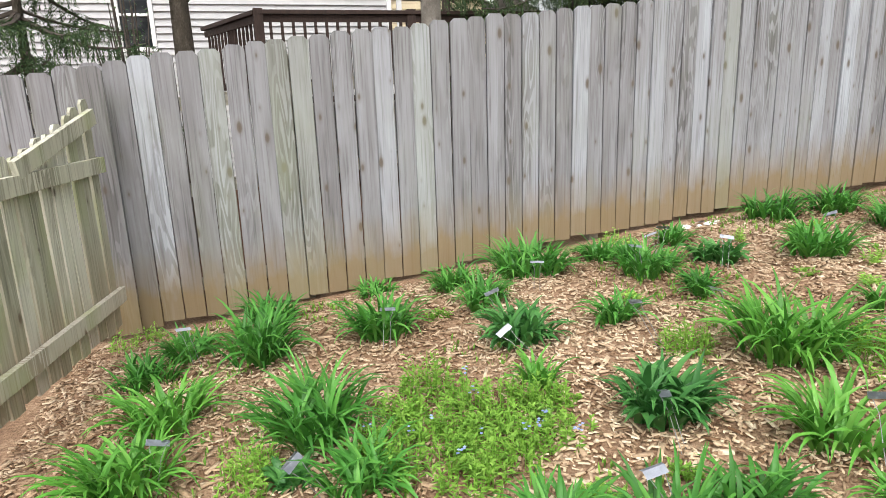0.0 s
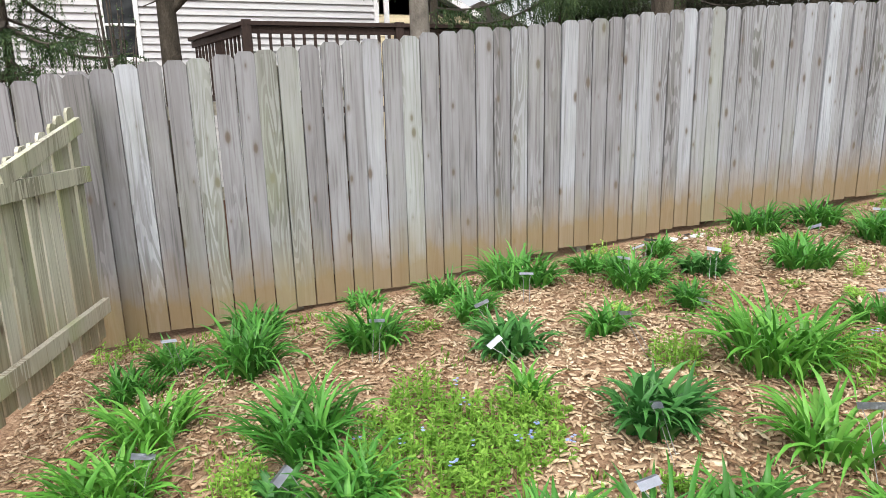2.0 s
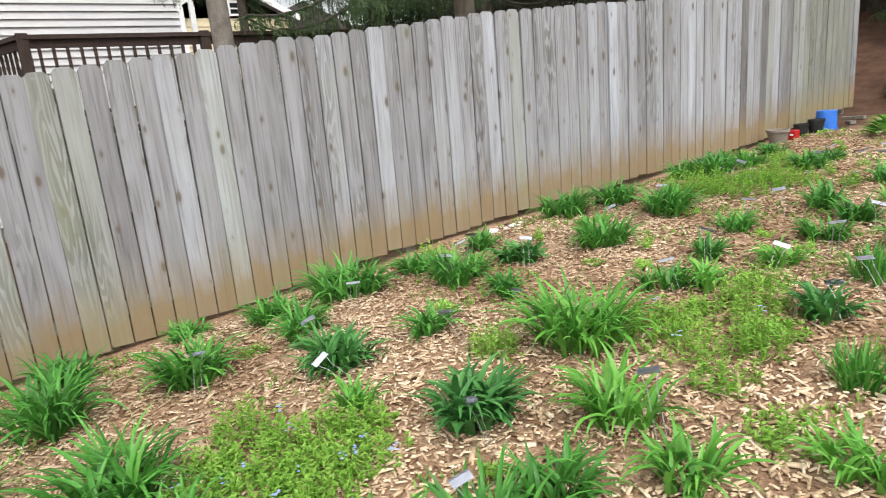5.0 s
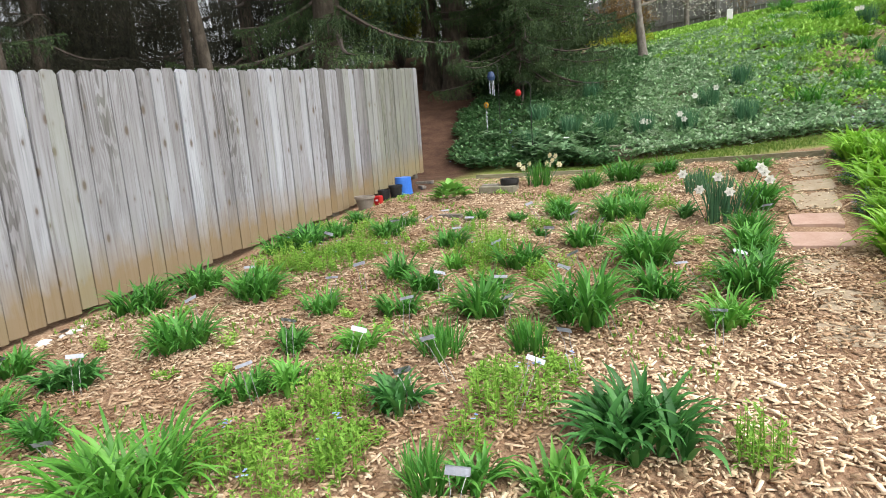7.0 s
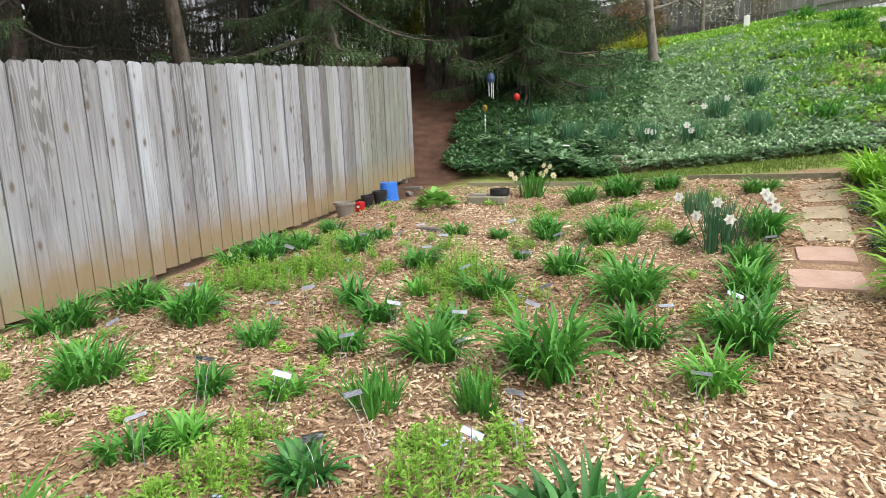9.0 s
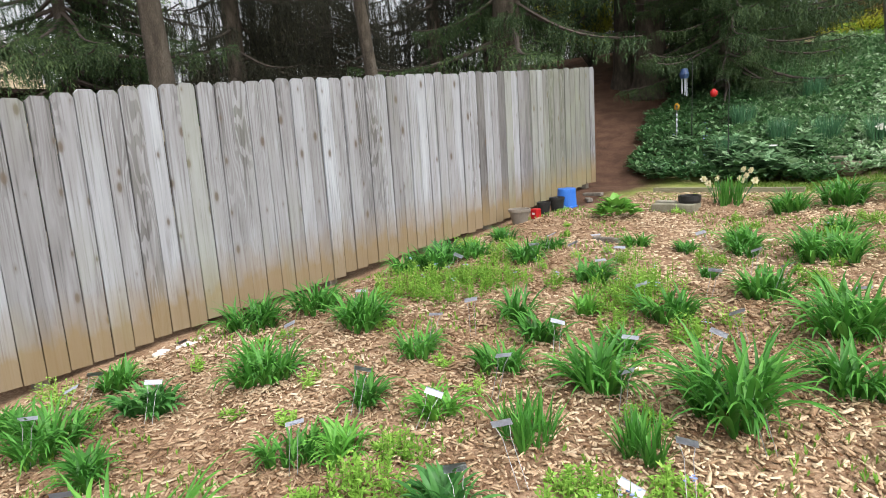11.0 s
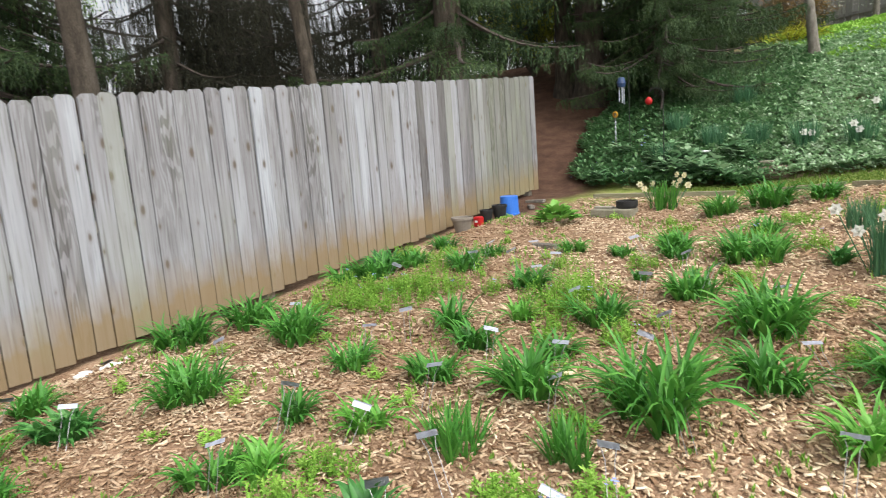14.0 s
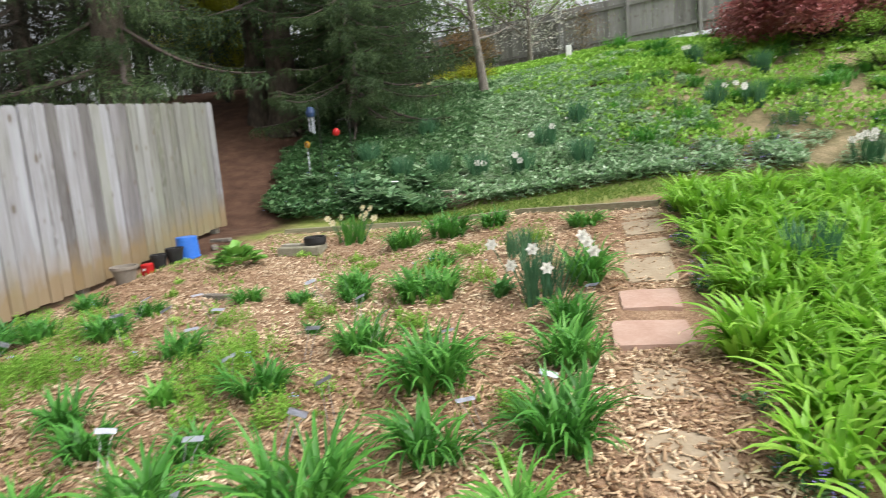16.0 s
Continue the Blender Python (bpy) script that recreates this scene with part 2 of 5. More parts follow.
M_ROCK = plain_mat("brown_rock", [(0.3, (0.12, 0.09, 0.065)), (0.7, (0.26, 0.2, 0.15))], 7, 0.92, 0, 0.6)
M_SLAB_R = plain_mat("red_flagstone", [(0.25, (0.34, 0.21, 0.16)), (0.5, (0.42, 0.28, 0.22)), (0.8, (0.5, 0.37, 0.3))], 5, 0.9, 0, 0.3)
M_SLAB_T = plain_mat("tan_flagstone", [(0.25, (0.23, 0.18, 0.115)), (0.5, (0.34, 0.27, 0.185)), (0.8, (0.44, 0.37, 0.27))], 5, 0.9, 0, 0.35)
M_TIMBER = plain_mat("old_timber", [(0.25, (0.13, 0.125, 0.07)), (0.5, (0.25, 0.23, 0.15)), (0.8, (0.38, 0.35, 0.25))], 5, 0.92, 0, 0.5, stretch=(8, 1, 8))
M_SIDING = plain_mat("white_siding", [(0.3, (0.43, 0.43, 0.44)), (0.7, (0.51, 0.51, 0.51))], 2, 0.6, 0, 0.05)
M_BEIGE = plain_mat("beige_siding", [(0.3, (0.60, 0.51, 0.33)), (0.7, (0.70, 0.61, 0.42))], 2, 0.7, 0, 0.05)
M_TRIM = plain_mat("white_trim", [(0.3, (0.72, 0.72, 0.72)), (0.7, (0.82, 0.82, 0.82))], 3, 0.5, 0, 0.05)
M_ROOF = plain_mat("roof_shingle", [(0.3, (0.2, 0.195, 0.19)), (0.7, (0.34, 0.33, 0.32))], 8, 0.95, 0, 0.4)
M_DECK = plain_mat("dark_deck_stain", [(0.3, (0.022, 0.014, 0.011)), (0.7, (0.062, 0.038, 0.03))], 6, 0.7, 0, 0.3, stretch=(6, 6, 1))
M_STONE_W = plain_mat("white_pebble", [(0.3, (0.6, 0.59, 0.56)), (0.7, (0.8, 0.79, 0.76))], 20, 0.8, 0, 0.2)
M_GLASS, gn, gl_, gb = material("dark_window_glass", 0.06, 0, 0.5)
gb.inputs["Base Color"].default_value = (0.012, 0.014, 0.016, 1)


def chip_material():
    m, n, l, b = material("wood_chips", 0.9, 0, 0.2)
    geo = n.new("ShaderNodeNewGeometry")
    r = ramp_of(n, [(0.0, (0.16, 0.09, 0.05)), (0.16, (0.29, 0.2, 0.13)), (0.4, (0.47, 0.35, 0.245)), (0.75, (0.60, 0.475, 0.345)), (1.0, (0.76, 0.66, 0.52))])
    l.new(geo.outputs["Random Per Island"], r.inputs[0])
    fine = noisy(n, l, 60, 6, (1, 1, 1))
    fr = ramp_of(n, [(0.3, (0.62, 0.6, 0.58)), (0.6, (1.05, 1.05, 1.05))])
    l.new(fine.outputs["Fac"], fr.inputs[0])
    big = noisy(n, l, 0.9, 3)
    br = ramp_of(n, [(0.36, (0.68, 0.59, 0.52)), (0.58, (1.05, 1.03, 1.0))])
    l.new(big.outputs["Fac"], br.inputs[0])
    col = mixed(n, l, r.outputs[0], fr.outputs[0], 0.7, "MULTIPLY")
    col = mixed(n, l, col, br.outputs[0], 1.0, "MULTIPLY")
    # chips are darker near the fence and paler towards the walk
    tc, sep, paler = n.new("ShaderNodeTexCoord"), n.new("ShaderNodeSeparateXYZ"), n.new("ShaderNodeMapRange")
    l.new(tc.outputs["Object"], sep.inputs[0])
    l.new(sep.outputs["Y"], paler.inputs[0])
    paler.inputs["From Min"].default_value, paler.inputs["From Max"].default_value = 5.0, 0.8
    paler.inputs["To Min"].default_value, paler.inputs["To Max"].default_value = 0.0, 1.0
    col = mixed(n, l, col, mixed(n, l, (0.84, 0.82, 0.79), (1.27, 1.3, 1.27), paler.outputs[0]), 1.0, "MULTIPLY")
    l.new(col, b.inputs["Base Color"])
    bumped(n, l, b, fine.outputs["Fac"], 0.3, 0.003)
    return m


def ground_material():
    """Mulch in the bed, turf on the strip, red soil under the spruces, moist soil and leaf litter on the bank: by the plan."""
    m, n, l, b = material("garden_ground", 0.95, 0, 0.15)
    tc = n.new("ShaderNodeTexCoord")
    sep = n.new("ShaderNodeSeparateXYZ")
    wob = noisy(n, l, 1.6, 5)
    vm = n.new("ShaderNodeVectorMath")
    vm.operation = "SCALE"
    vm.inputs["Scale"].default_value = 0.9
    l.new(wob.outputs["Color"], vm.inputs[0])
    va = n.new("ShaderNodeVectorMath")
    l.new(tc.outputs["Object"], va.inputs[0])
    l.new(vm.outputs[0], va.inputs[1])
    l.new(va.outputs[0], sep.inputs[0])

    def step(sock, a, c):
        mr = n.new("ShaderNodeMapRange")
        mr.inputs["From Min"].default_value, mr.inputs["From Max"].default_value = a, c
        l.new(sock, mr.inputs[0])
        return mr.outputs[0]

    fine, big = noisy(n, l, 55, 8), noisy(n, l, 4, 5)
    f = mixed(n, l, fine.outputs["Fac"], big.outputs["Fac"], 0.45)
    mulch = ramp_of(n, [(0.3, (0.11, 0.065, 0.04)), (0.48, (0.27, 0.17, 0.105)), (0.68, (0.46, 0.33, 0.22))])
    turf = ramp_of(n, [(0.3, (0.10, 0.13, 0.03)), (0.5, (0.2, 0.25, 0.06)), (0.7, (0.33, 0.29, 0.13))])
    soil = ramp_of(n, [(0.3, (0.045, 0.025, 0.017)), (0.5, (0.085, 0.047, 0.031)), (0.7, (0.16, 0.096, 0.064))])
    bank = ramp_of(n, [(0.32, (0.08, 0.085, 0.035)), (0.5, (0.22, 0.18, 0.10)), (0.68, (0.42, 0.33, 0.21))])
    for r in (mulch, turf, soil, bank):
        l.new(f, r.inputs[0])
    col = mixed(n, l, mulch.outputs[0], turf.outputs[0], step(sep.outputs["X"], 9.9, 10.15))
    col = mixed(n, l, col, bank.outputs[0], step(sep.outputs["X"], 11.45, 11.65))
    left = n.new("ShaderNodeMath")
    left.operation = "MULTIPLY"
    l.new(step(sep.outputs["Y"], 4.7, 5.3), left.inputs[0])
    l.new(step(sep.outputs["X"], 8.6, 9.6), left.inputs[1])
    col = mixed(n, l, col, soil.outputs[0], left.outputs[0])
    col = mixed(n, l, col, soil.outputs[0], step(sep.outputs["Y"], 5.9, 6.05))
    l.new(col, b.inputs["Base Color"])
    bumped(n, l, b, fine.outputs["Fac"], 0.8, 0.02)
    return m


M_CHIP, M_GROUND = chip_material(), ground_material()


# ---- building helpers ----
def mesh_of(name, verts, faces, mat, smooth=False):
    me = bpy.data.meshes.new(name)
    me.from_pydata([tuple(map(float, v)) for v in verts], [], [tuple(map(int, f)) for f in faces])
    if smooth:
        me.polygons.foreach_set("use_smooth", [True] * len(me.polygons))
    me.materials.append(mat)
    me.update()
    return me


def big_mesh(name, verts, quads, mat):
    """A large mesh of four-sided faces from arrays."""
    me = bpy.data.meshes.new(name)
    nq, k = quads.shape
    me.vertices.add(len(verts))
    me.vertices.foreach_set("co", np.ascontiguousarray(verts, dtype=np.float32).ravel())
    me.loops.add(nq * k)
    me.loops.foreach_set("vertex_index", np.ascontiguousarray(quads, dtype=np.int32).ravel())
    me.polygons.add(nq)
    me.polygons.foreach_set("loop_start", np.arange(0, nq * k, k, dtype=np.int32))
    me.polygons.foreach_set("loop_total", np.full(nq, k, dtype=np.int32))
    me.materials.append(mat)
    me.update(calc_edges=True)
    return me


def bm_mesh(name, bm, mat, smooth=False):
    me = bpy.data.meshes.new(name)
    bmesh.ops.recalc_face_normals(bm, faces=bm.faces)
    for f in bm.faces:
        f.smooth = smooth
    bm.to_mesh(me)
    bm.free()
    me.materials.append(mat)
    return me


def part(name, bm, mat, parent, label="", smooth=False):
    me = bm if isinstance(bm, bpy.types.Mesh) else bm_mesh(name, bm, mat, smooth)
    ob = new(name, me)
    ob.parent = parent
    if label:
        tagged(ob, label)
    return ob


def box_bm(x0, x1, y0, y1, z0, z1, bevel=0.0, bm=None):
    bm = bm or bmesh.new()
    vs = bmesh.ops.create_cube(bm, size=1)["verts"]
    for v in vs:
        v.co = Vector((x0 + (v.co.x + 0.5) * (x1 - x0), y0 + (v.co.y + 0.5) * (y1 - y0), z0 + (v.co.z + 0.5) * (z1 - z0)))
    if bevel:
        es = list({e for v in vs for e in v.link_edges})
        bmesh.ops.bevel(bm, geom=es, offset=bevel, segments=1, affect="EDGES")
    return bm


def bar_bm(a, b, w, h, bm=None):
    """A squared bar from a to b, w across (level) and h high."""
    bm = bm or bmesh.new()
    a, b = Vector(a), Vector(b)
    d = (b - a).normalized()
    side = d.cross(Vector((0, 0, 1)))
    side = side.normalized() if side.length > 1e-4 else Vector((1, 0, 0))
    up = side.cross(d)
    vs = [bm.verts.new(p + side * sx * w / 2 + up * sz * h / 2) for p in (a, b) for sx, sz in ((-1, -1), (1, -1), (1, 1), (-1, 1))]
    for f in ((0, 1, 2, 3), (7, 6, 5, 4), (0, 4, 5, 1), (1, 5, 6, 2), (2, 6, 7, 3), (3, 7, 4, 0)):
        bm.faces.new([vs[i] for i in f])
    return bm


def lathe_bm(profile, n=24, bm=None):
    bm = bm or bmesh.new()
    rings = [[bm.verts.new((r * math.cos(2 * math.pi * i / n), r * math.sin(2 * math.pi * i / n), z)) for i in range(n)] for r, z in profile]
    for a, b in zip(rings, rings[1:]):
        for i in range(n):
            bm.faces.new((a[i], a[(i + 1) % n], b[(i + 1) % n], b[i]))
    return bm


def tube(points, radii, n=7):
    """Vertices and faces of a tapering tube through points."""
    pts = [Vector(p) for p in points]
    vs, fs = [], []
    for i, (p, r) in enumerate(zip(pts, radii)):
        d = (pts[min(i + 1, len(pts) - 1)] - pts[max(i - 1, 0)]).normalized()
        s = d.cross(Vector((0.3, 1, 0.1))).normalized()
        u = s.cross(d)
        for k in range(n):
            a = 2 * math.pi * k / n
            vs.append(p + s * (r * math.cos(a)) + u * (r * math.sin(a)))
    for i in range(len(pts) - 1):
        for k in range(n):
            fs.append((i * n + k, i * n + (k + 1) % n, (i + 1) * n + (k + 1) % n, (i + 1) * n + k))
    return vs, fs


class Shape:
    """Gathers vertices and faces."""
    def __init__(self):
        self.v, self.f = [], []

    def add(self, vs, fs):
        k = len(self.v)
        self.v += [tuple(v) for v in vs]
        self.f += [tuple(i + k for i in f) for f in fs]

    def mesh(self, name, mat, smooth=False):
        return mesh_of(name, self.v, self.f, mat, smooth)


def smooth_step(a, b, x):
    u = min(max((x - a) / (b - a), 0.0), 1.0)
    return u * u * (3 - 2 * u)


BED_X, BED_Z = (-40, -8, -0.6, 0.23, 3.6, 4.2, 6.1, 8.8, 9.8, 60), (-1.4, -0.7, -0.05, 0.03, 0.33, 0.38, 0.54, 0.64, 0.73, 0.95)


RISE_D, RISE_Z = (0, 0.4, 5.5, 8.3, 13.2, 40, 100), (0, 0.11, 1.87, 2.65, 3.2, 4.2, 4.4)


def ground(x, y):
    """Height of the ground: a bed rising gently, then a turf strip and a bank."""
    z = float(np.interp(x, BED_X, BED_Z))
    z += 0.26 * smooth_step(5.6, 9.2, x) * min(max((2.5 - y) / 2.5, 0.0), 1.25) * (1 - 0.0)
    dip = 0.075 + 0.07 * smooth_step(3.8, 5.2, x) * (1 - smooth_step(6.9, 8.6, x))
    z -= dip * smooth_step(4.65, 5.2, y) * (1 - smooth_step(5.6, 6.6, y)) * (1 - smooth_step(8.8, 9.8, x))
    back = smooth_step(5.6, 8.5, y)
    start = 11.1 - 0.25 * smooth_step(1.5, 4.5, y)
    if x > start:
        d = x - start
        z += float(np.interp(d, RISE_D, RISE_Z))
    z += back * 0.1 * max(min(x, 11) - 6, 0) * 0.6
    return z


# ---- the ground: one sheet to the horizon ----
def build_ground():
    xs = np.unique(np.concatenate([np.linspace(-600, -40, 15), np.linspace(-40, -4, 37), np.linspace(-4, 13, 171), np.linspace(13, 40, 109), np.linspace(40, 600, 15)]))
    ys = np.unique(np.concatenate([np.linspace(-600, -40, 15), np.linspace(-40, -6, 35), np.linspace(-6, 9, 151), np.linspace(9, 40, 63), np.linspace(40, 600, 15)]))
    vs = np.zeros((len(xs), len(ys), 3))
    for i, x in enumerate(xs):
        for j, y in enumerate(ys):
            bump = 0.018 * noise.noise((x * 1.7, y * 1.7, 0)) + 0.010 * noise.noise((x * 6, y * 6, 3))
            vs[i, j] = (x, y, ground(x, y) + bump)
    ni, nj = len(xs), len(ys)
    i, j = np.meshgrid(np.arange(ni - 1), np.arange(nj - 1), indexing="ij")
    q = np.stack([i * nj + j, (i + 1) * nj + j, (i + 1) * nj + j + 1, i * nj + j + 1], -1).reshape(-1, 4)
    me = big_mesh("ground", vs.reshape(-1, 3), q, M_GROUND)
    me.polygons.foreach_set("use_smooth", [True] * len(me.polygons))
    tagged(new("ground", me), "sloping garden ground of mulch, turf and soil", "ground", kind="structure")


build_ground()


# ---- the picket fence ----
PITCH, FENCE_Y = 0.1432, 5.30
FOOT_X, FOOT_Z = (-2.4, -0.6, 0.53, 1.15, 2.6, 3.6, 4.15, 5.0, 5.8, 6.9, 8.0, 10.4), (-0.24, -0.06, 0.01, 0.075, 0.24, 0.305, 0.35, 0.39, 0.445, 0.495, 0.575, 0.84)
HEAD_X, HEAD_Z = (-2.4, -1.23, -0.55, 0.74, 2.75, 3.83, 5.06, 6.68, 10.4), (1.51, 1.612, 1.722, 1.852, 2.055, 2.155, 2.23, 2.318, 2.523)
# how pale each board has weathered, 0 to 9, from the corner onwards (the last boards' low tones also hold tree shade),
# and which ones carry algae
TONES = "554546554554" "9447555645" "5758554547" "5485446765" "8666566657" "5966457467" "8766777176" "1574256323" "232332"
ALGAE = (15, 18, 19, 25, 44, 73, 77, 78, 79, 80, 81, 82, 83, 84, 85, 86, 87)


def picket_mesh(w, h, th, seed, mat, ear=0.028):
    """A dog-eared picket, slightly cupped and bowed, its foot at the origin and its face towards -y."""
    rnd = random.Random(seed)
    bow, cup = rnd.uniform(-0.006, 0.006), rnd.uniform(-0.002, 0.004)
    rows = [0, 0.18, 0.4, 0.65, 0.86, 1.0]
    vs, fs = [], []
    for side in (0, 1):
        for k, t in enumerate(rows):
            z = t * (h - ear)
            off = bow * math.sin(math.pi * t)
            ww = w / 2 + rnd.uniform(-0.0012, 0.0012)
            for x, back in ((-ww, 0.0025), (-ww + 0.0025, 0.0), (ww - 0.0025, 0.0), (ww, 0.0025)):
                vs.append((x, side * th + off + (back - cup * (1 - (x / ww) ** 2) if not side else 0), z))
        for x in (-w / 2 + ear, w / 2 - ear):
            vs.append((x, side * th, h + rnd.uniform(-0.004, 0.004)))
    n = len(rows) * 4 + 2
    for s in (0, 1):
        o = s * n
        for k in range(len(rows) - 1):
            for c in range(3):
                f = (o + k * 4 + c, o + k * 4 + c + 1, o + k * 4 + c + 5, o + k * 4 + c + 4)
                fs.append(f if not s else f[::-1])
        t = o + (len(rows) - 1) * 4
        f = (t, t + 1, t + 2, t + 3, o + n - 1, o + n - 2)
        fs.append(f if not s else f[::-1])
    for k in range(len(rows) - 1):
        for c in (0, 3):
            a, b = k * 4 + c, (k + 1) * 4 + c
            fs.append((a, b, b + n, a + n) if c == 0 else (b, a, a + n, b + n))
    t = (len(rows) - 1) * 4
    fs += [(t, n - 2, 2 * n - 2, t + n), (n - 2, n - 1, 2 * n - 1, 2 * n - 2), (n - 1, t + 3, t + 3 + n, 2 * n - 1), (0, n, n + 3, 3)]
    return mesh_of("board", vs, fs, mat)


def build_fence():
    fence = tagged(new("picket_fence"), "tall weathered grey cedar picket fence with dog-eared boards", "fence")
    meshes = [picket_mesh(0.1378, 1.80, 0.026, s, M_FENCE) for s in range(14)]
    rnd = random.Random(4)
    x, i = -0.61 - 11.5 * 0.1430, 0
    while x < 10.38:
        z0, z1 = np.interp(x, FOOT_X, FOOT_Z), np.interp(x, HEAD_X, HEAD_Z)
        z0 += rnd.uniform(-0.016, 0.012)
        z1 += rnd.uniform(-0.012, 0.012)
        b = part("board", meshes[rnd.randrange(14)], None, fence)
        wide = rnd.uniform(0.972, 1.0) * (1 if rnd.random() < 0.5 else -1)
        b.matrix_basis = pose(x, FENCE_Y + rnd.uniform(-0.006, 0.004), z0, rnd.uniform(-0.15, 0.15), rnd.uniform(-0.3, 0.3), rnd.uniform(-1.6, 1.6)) @ Matrix.Diagonal((wide, 1, (z1 - z0) / 1.80, 1))
        b.color = (int(TONES[i % len(TONES)]) / 9.0, 0.42 if i in ALGAE else 0.04, 0, 1)
        x += (0.1430 if x < 3 else 0.1440) + rnd.uniform(-0.001, 0.001)
        i += 1
    for up in (0.25, 0.95, 1.55):
        for xa, xb in ((-2.1, 0.4), (0.4, 2.8), (2.8, 5.3), (5.3, 7.8), (7.8, 10.36)):
            za, zb = np.interp(xa, FOOT_X, FOOT_Z) + up * 0.95, np.interp(xb, FOOT_X, FOOT_Z) + up * 0.95
            part("rail", bar_bm((xa, FENCE_Y + 0.045, za), (xb, FENCE_Y + 0.045, zb), 0.04, 0.088), M_RAIL, fence)
    for xp in (-2.1, 0.4, 2.8, 5.3, 7.8, 10.3):
        z0, z1 = np.interp(xp, FOOT_X, FOOT_Z), np.interp(xp, HEAD_X, HEAD_Z)
        part("post", box_bm(xp - 0.045, xp + 0.045, FENCE_Y + 0.067, FENCE_Y + 0.157, z0 - 0.4, z1 - 0.1, 0.004), M_RAIL, fence)


build_fence()


# ---- the gate that meets the fence at the corner ----
def build_gate():
    gate = tagged(new("garden_gate"), "mossy weathered wooden garden gate with rails and brace", "gate")
    yaw = 259
    gate.matrix_basis = pose(-0.80, 5.02, 0.0, 0, 0, yaw)
    meshes = [picket_mesh(0.098, 1.2, 0.018, 40 + s, M_GATE, 0.022) for s in range(5)]
    rnd = random.Random(9)
    # in the gate's own frame x runs away from the hinge; the boards' heads fall in a hollow curve
    for i in range(15):
        u = 0.07 + i * 0.116
        z0 = 0.065 + 0.02 * u + rnd.uniform(-0.015, 0.015)
        z1 = 1.19 + 0.30 * max(0.0, 1 - u / 1.1) ** 1.6 + rnd.uniform(-0.015, 0.015)
        b = part("board", meshes[i % 5], None, gate)
        b.matrix_basis = pose(u, -0.022, z0, 0, rnd.uniform(-0.8, 0.8), rnd.uniform(-1.5, 1.5)) @ Matrix.Diagonal((1, 1, (z1 - z0) / 1.2, 1))
    for z in (1.075, 0.262):
        part("rail", bar_bm((0.0, 0.02, z), (1.8, 0.02, z), 0.035, 0.09), M_GATE, gate)
    part("brace", bar_bm((0.04, 0.024, 1.36), (0.95, 0.024, 1.14), 0.03, 0.088), M_GATE, gate)
    post = tagged(new("gate_post", picket_mesh(0.14, 1.72, 0.03, 77, M_FENCE)), "weathered grey wooden gate post against the fence", "post")
    post.color = (0.4, 0.05, 0, 1)
    post.matrix_basis = pose(-0.80, 5.17, -0.07, 2.0, 0, 6)


build_gate()


# ---- flagstone walk and timber edging ----
def slab(x0, x1, y0, y1, mat, seed, label):
    proud = 0.024 if mat is M_SLAB_R else (0.012 if x0 > 5.5 else 0.005)
    rnd = random.Random(seed)
    bm = bmesh.new()
    n = 5
    ring = []
    for k in range(4 * n):
        s, t = divmod(k, n)
        u = t / n
        x, y = ((x0 + u * (x1 - x0), y0), (x1, y0 + u * (y1 - y0)), (x1 - u * (x1 - x0), y1), (x0, y1 - u * (y1 - y0)))[s]
        ring.append((x + rnd.uniform(-0.008, 0.008), y + rnd.uniform(-0.008, 0.008)))
    cx, cy = (x0 + x1) / 2, (y0 + y1) / 2
    top = [bm.verts.new((x - cx, y - cy, ground(x, y) - ground(cx, cy) + proud)) for x, y in ring]
    low = [bm.verts.new((x - cx, y - cy, ground(x, y) - ground(cx, cy) - 0.04)) for x, y in ring]
    bm.faces.new(top)
    for i in range(len(top)):
        j = (i + 1) % len(top)
        bm.faces.new((low[i], low[j], top[j], top[i]))
    bmesh.ops.bevel(bm, geom=[e for e in bm.edges if e.verts[0] in top and e.verts[1] in top], offset=0.006, segments=1, affect="EDGES")
    ob = tagged(new("flagstone", bm_mesh("flagstone", bm, mat)), label, "paving stone", "stepping stones of the walk")
    ob.location = (cx, cy, ground(cx, cy))


SLABS = []
RED, TAN = "smooth dusty red flagstone in the mulch walk", "tan flagstone half covered by wood chips"
for k, (x0, x1, y0, y1, m, lab) in enumerate((
        (5.87, 6.21, -0.16, 0.27, M_SLAB_R, RED), (6.43, 6.74, -0.18, 0.19, M_SLAB_R, RED), (6.93, 7.42, -0.24, 0.11, M_SLAB_T, TAN),
        (7.52, 7.88, -0.28, 0.06, M_SLAB_T, TAN), (8.05, 8.5, -0.3, 0.03, M_SLAB_T, TAN), (8.58, 8.82, -0.33, 0.0, M_SLAB_T, TAN),
        (5.3, 5.62, -0.12, 0.2, M_SLAB_T, TAN), (4.68, 5.02, -0.11, 0.22, M_SLAB_T, TAN), (4.2, 4.5, -0.1, 0.26, M_SLAB_T, TAN),
        (3.52, 3.82, -0.1, 0.33, M_SLAB_T, TAN), (2.9, 3.16, -0.05, 0.42, M_SLAB_T, TAN))):
    slab(x0, x1, y0, y1, m, k, lab)
    SLABS.append((x0, x1, y0, y1))

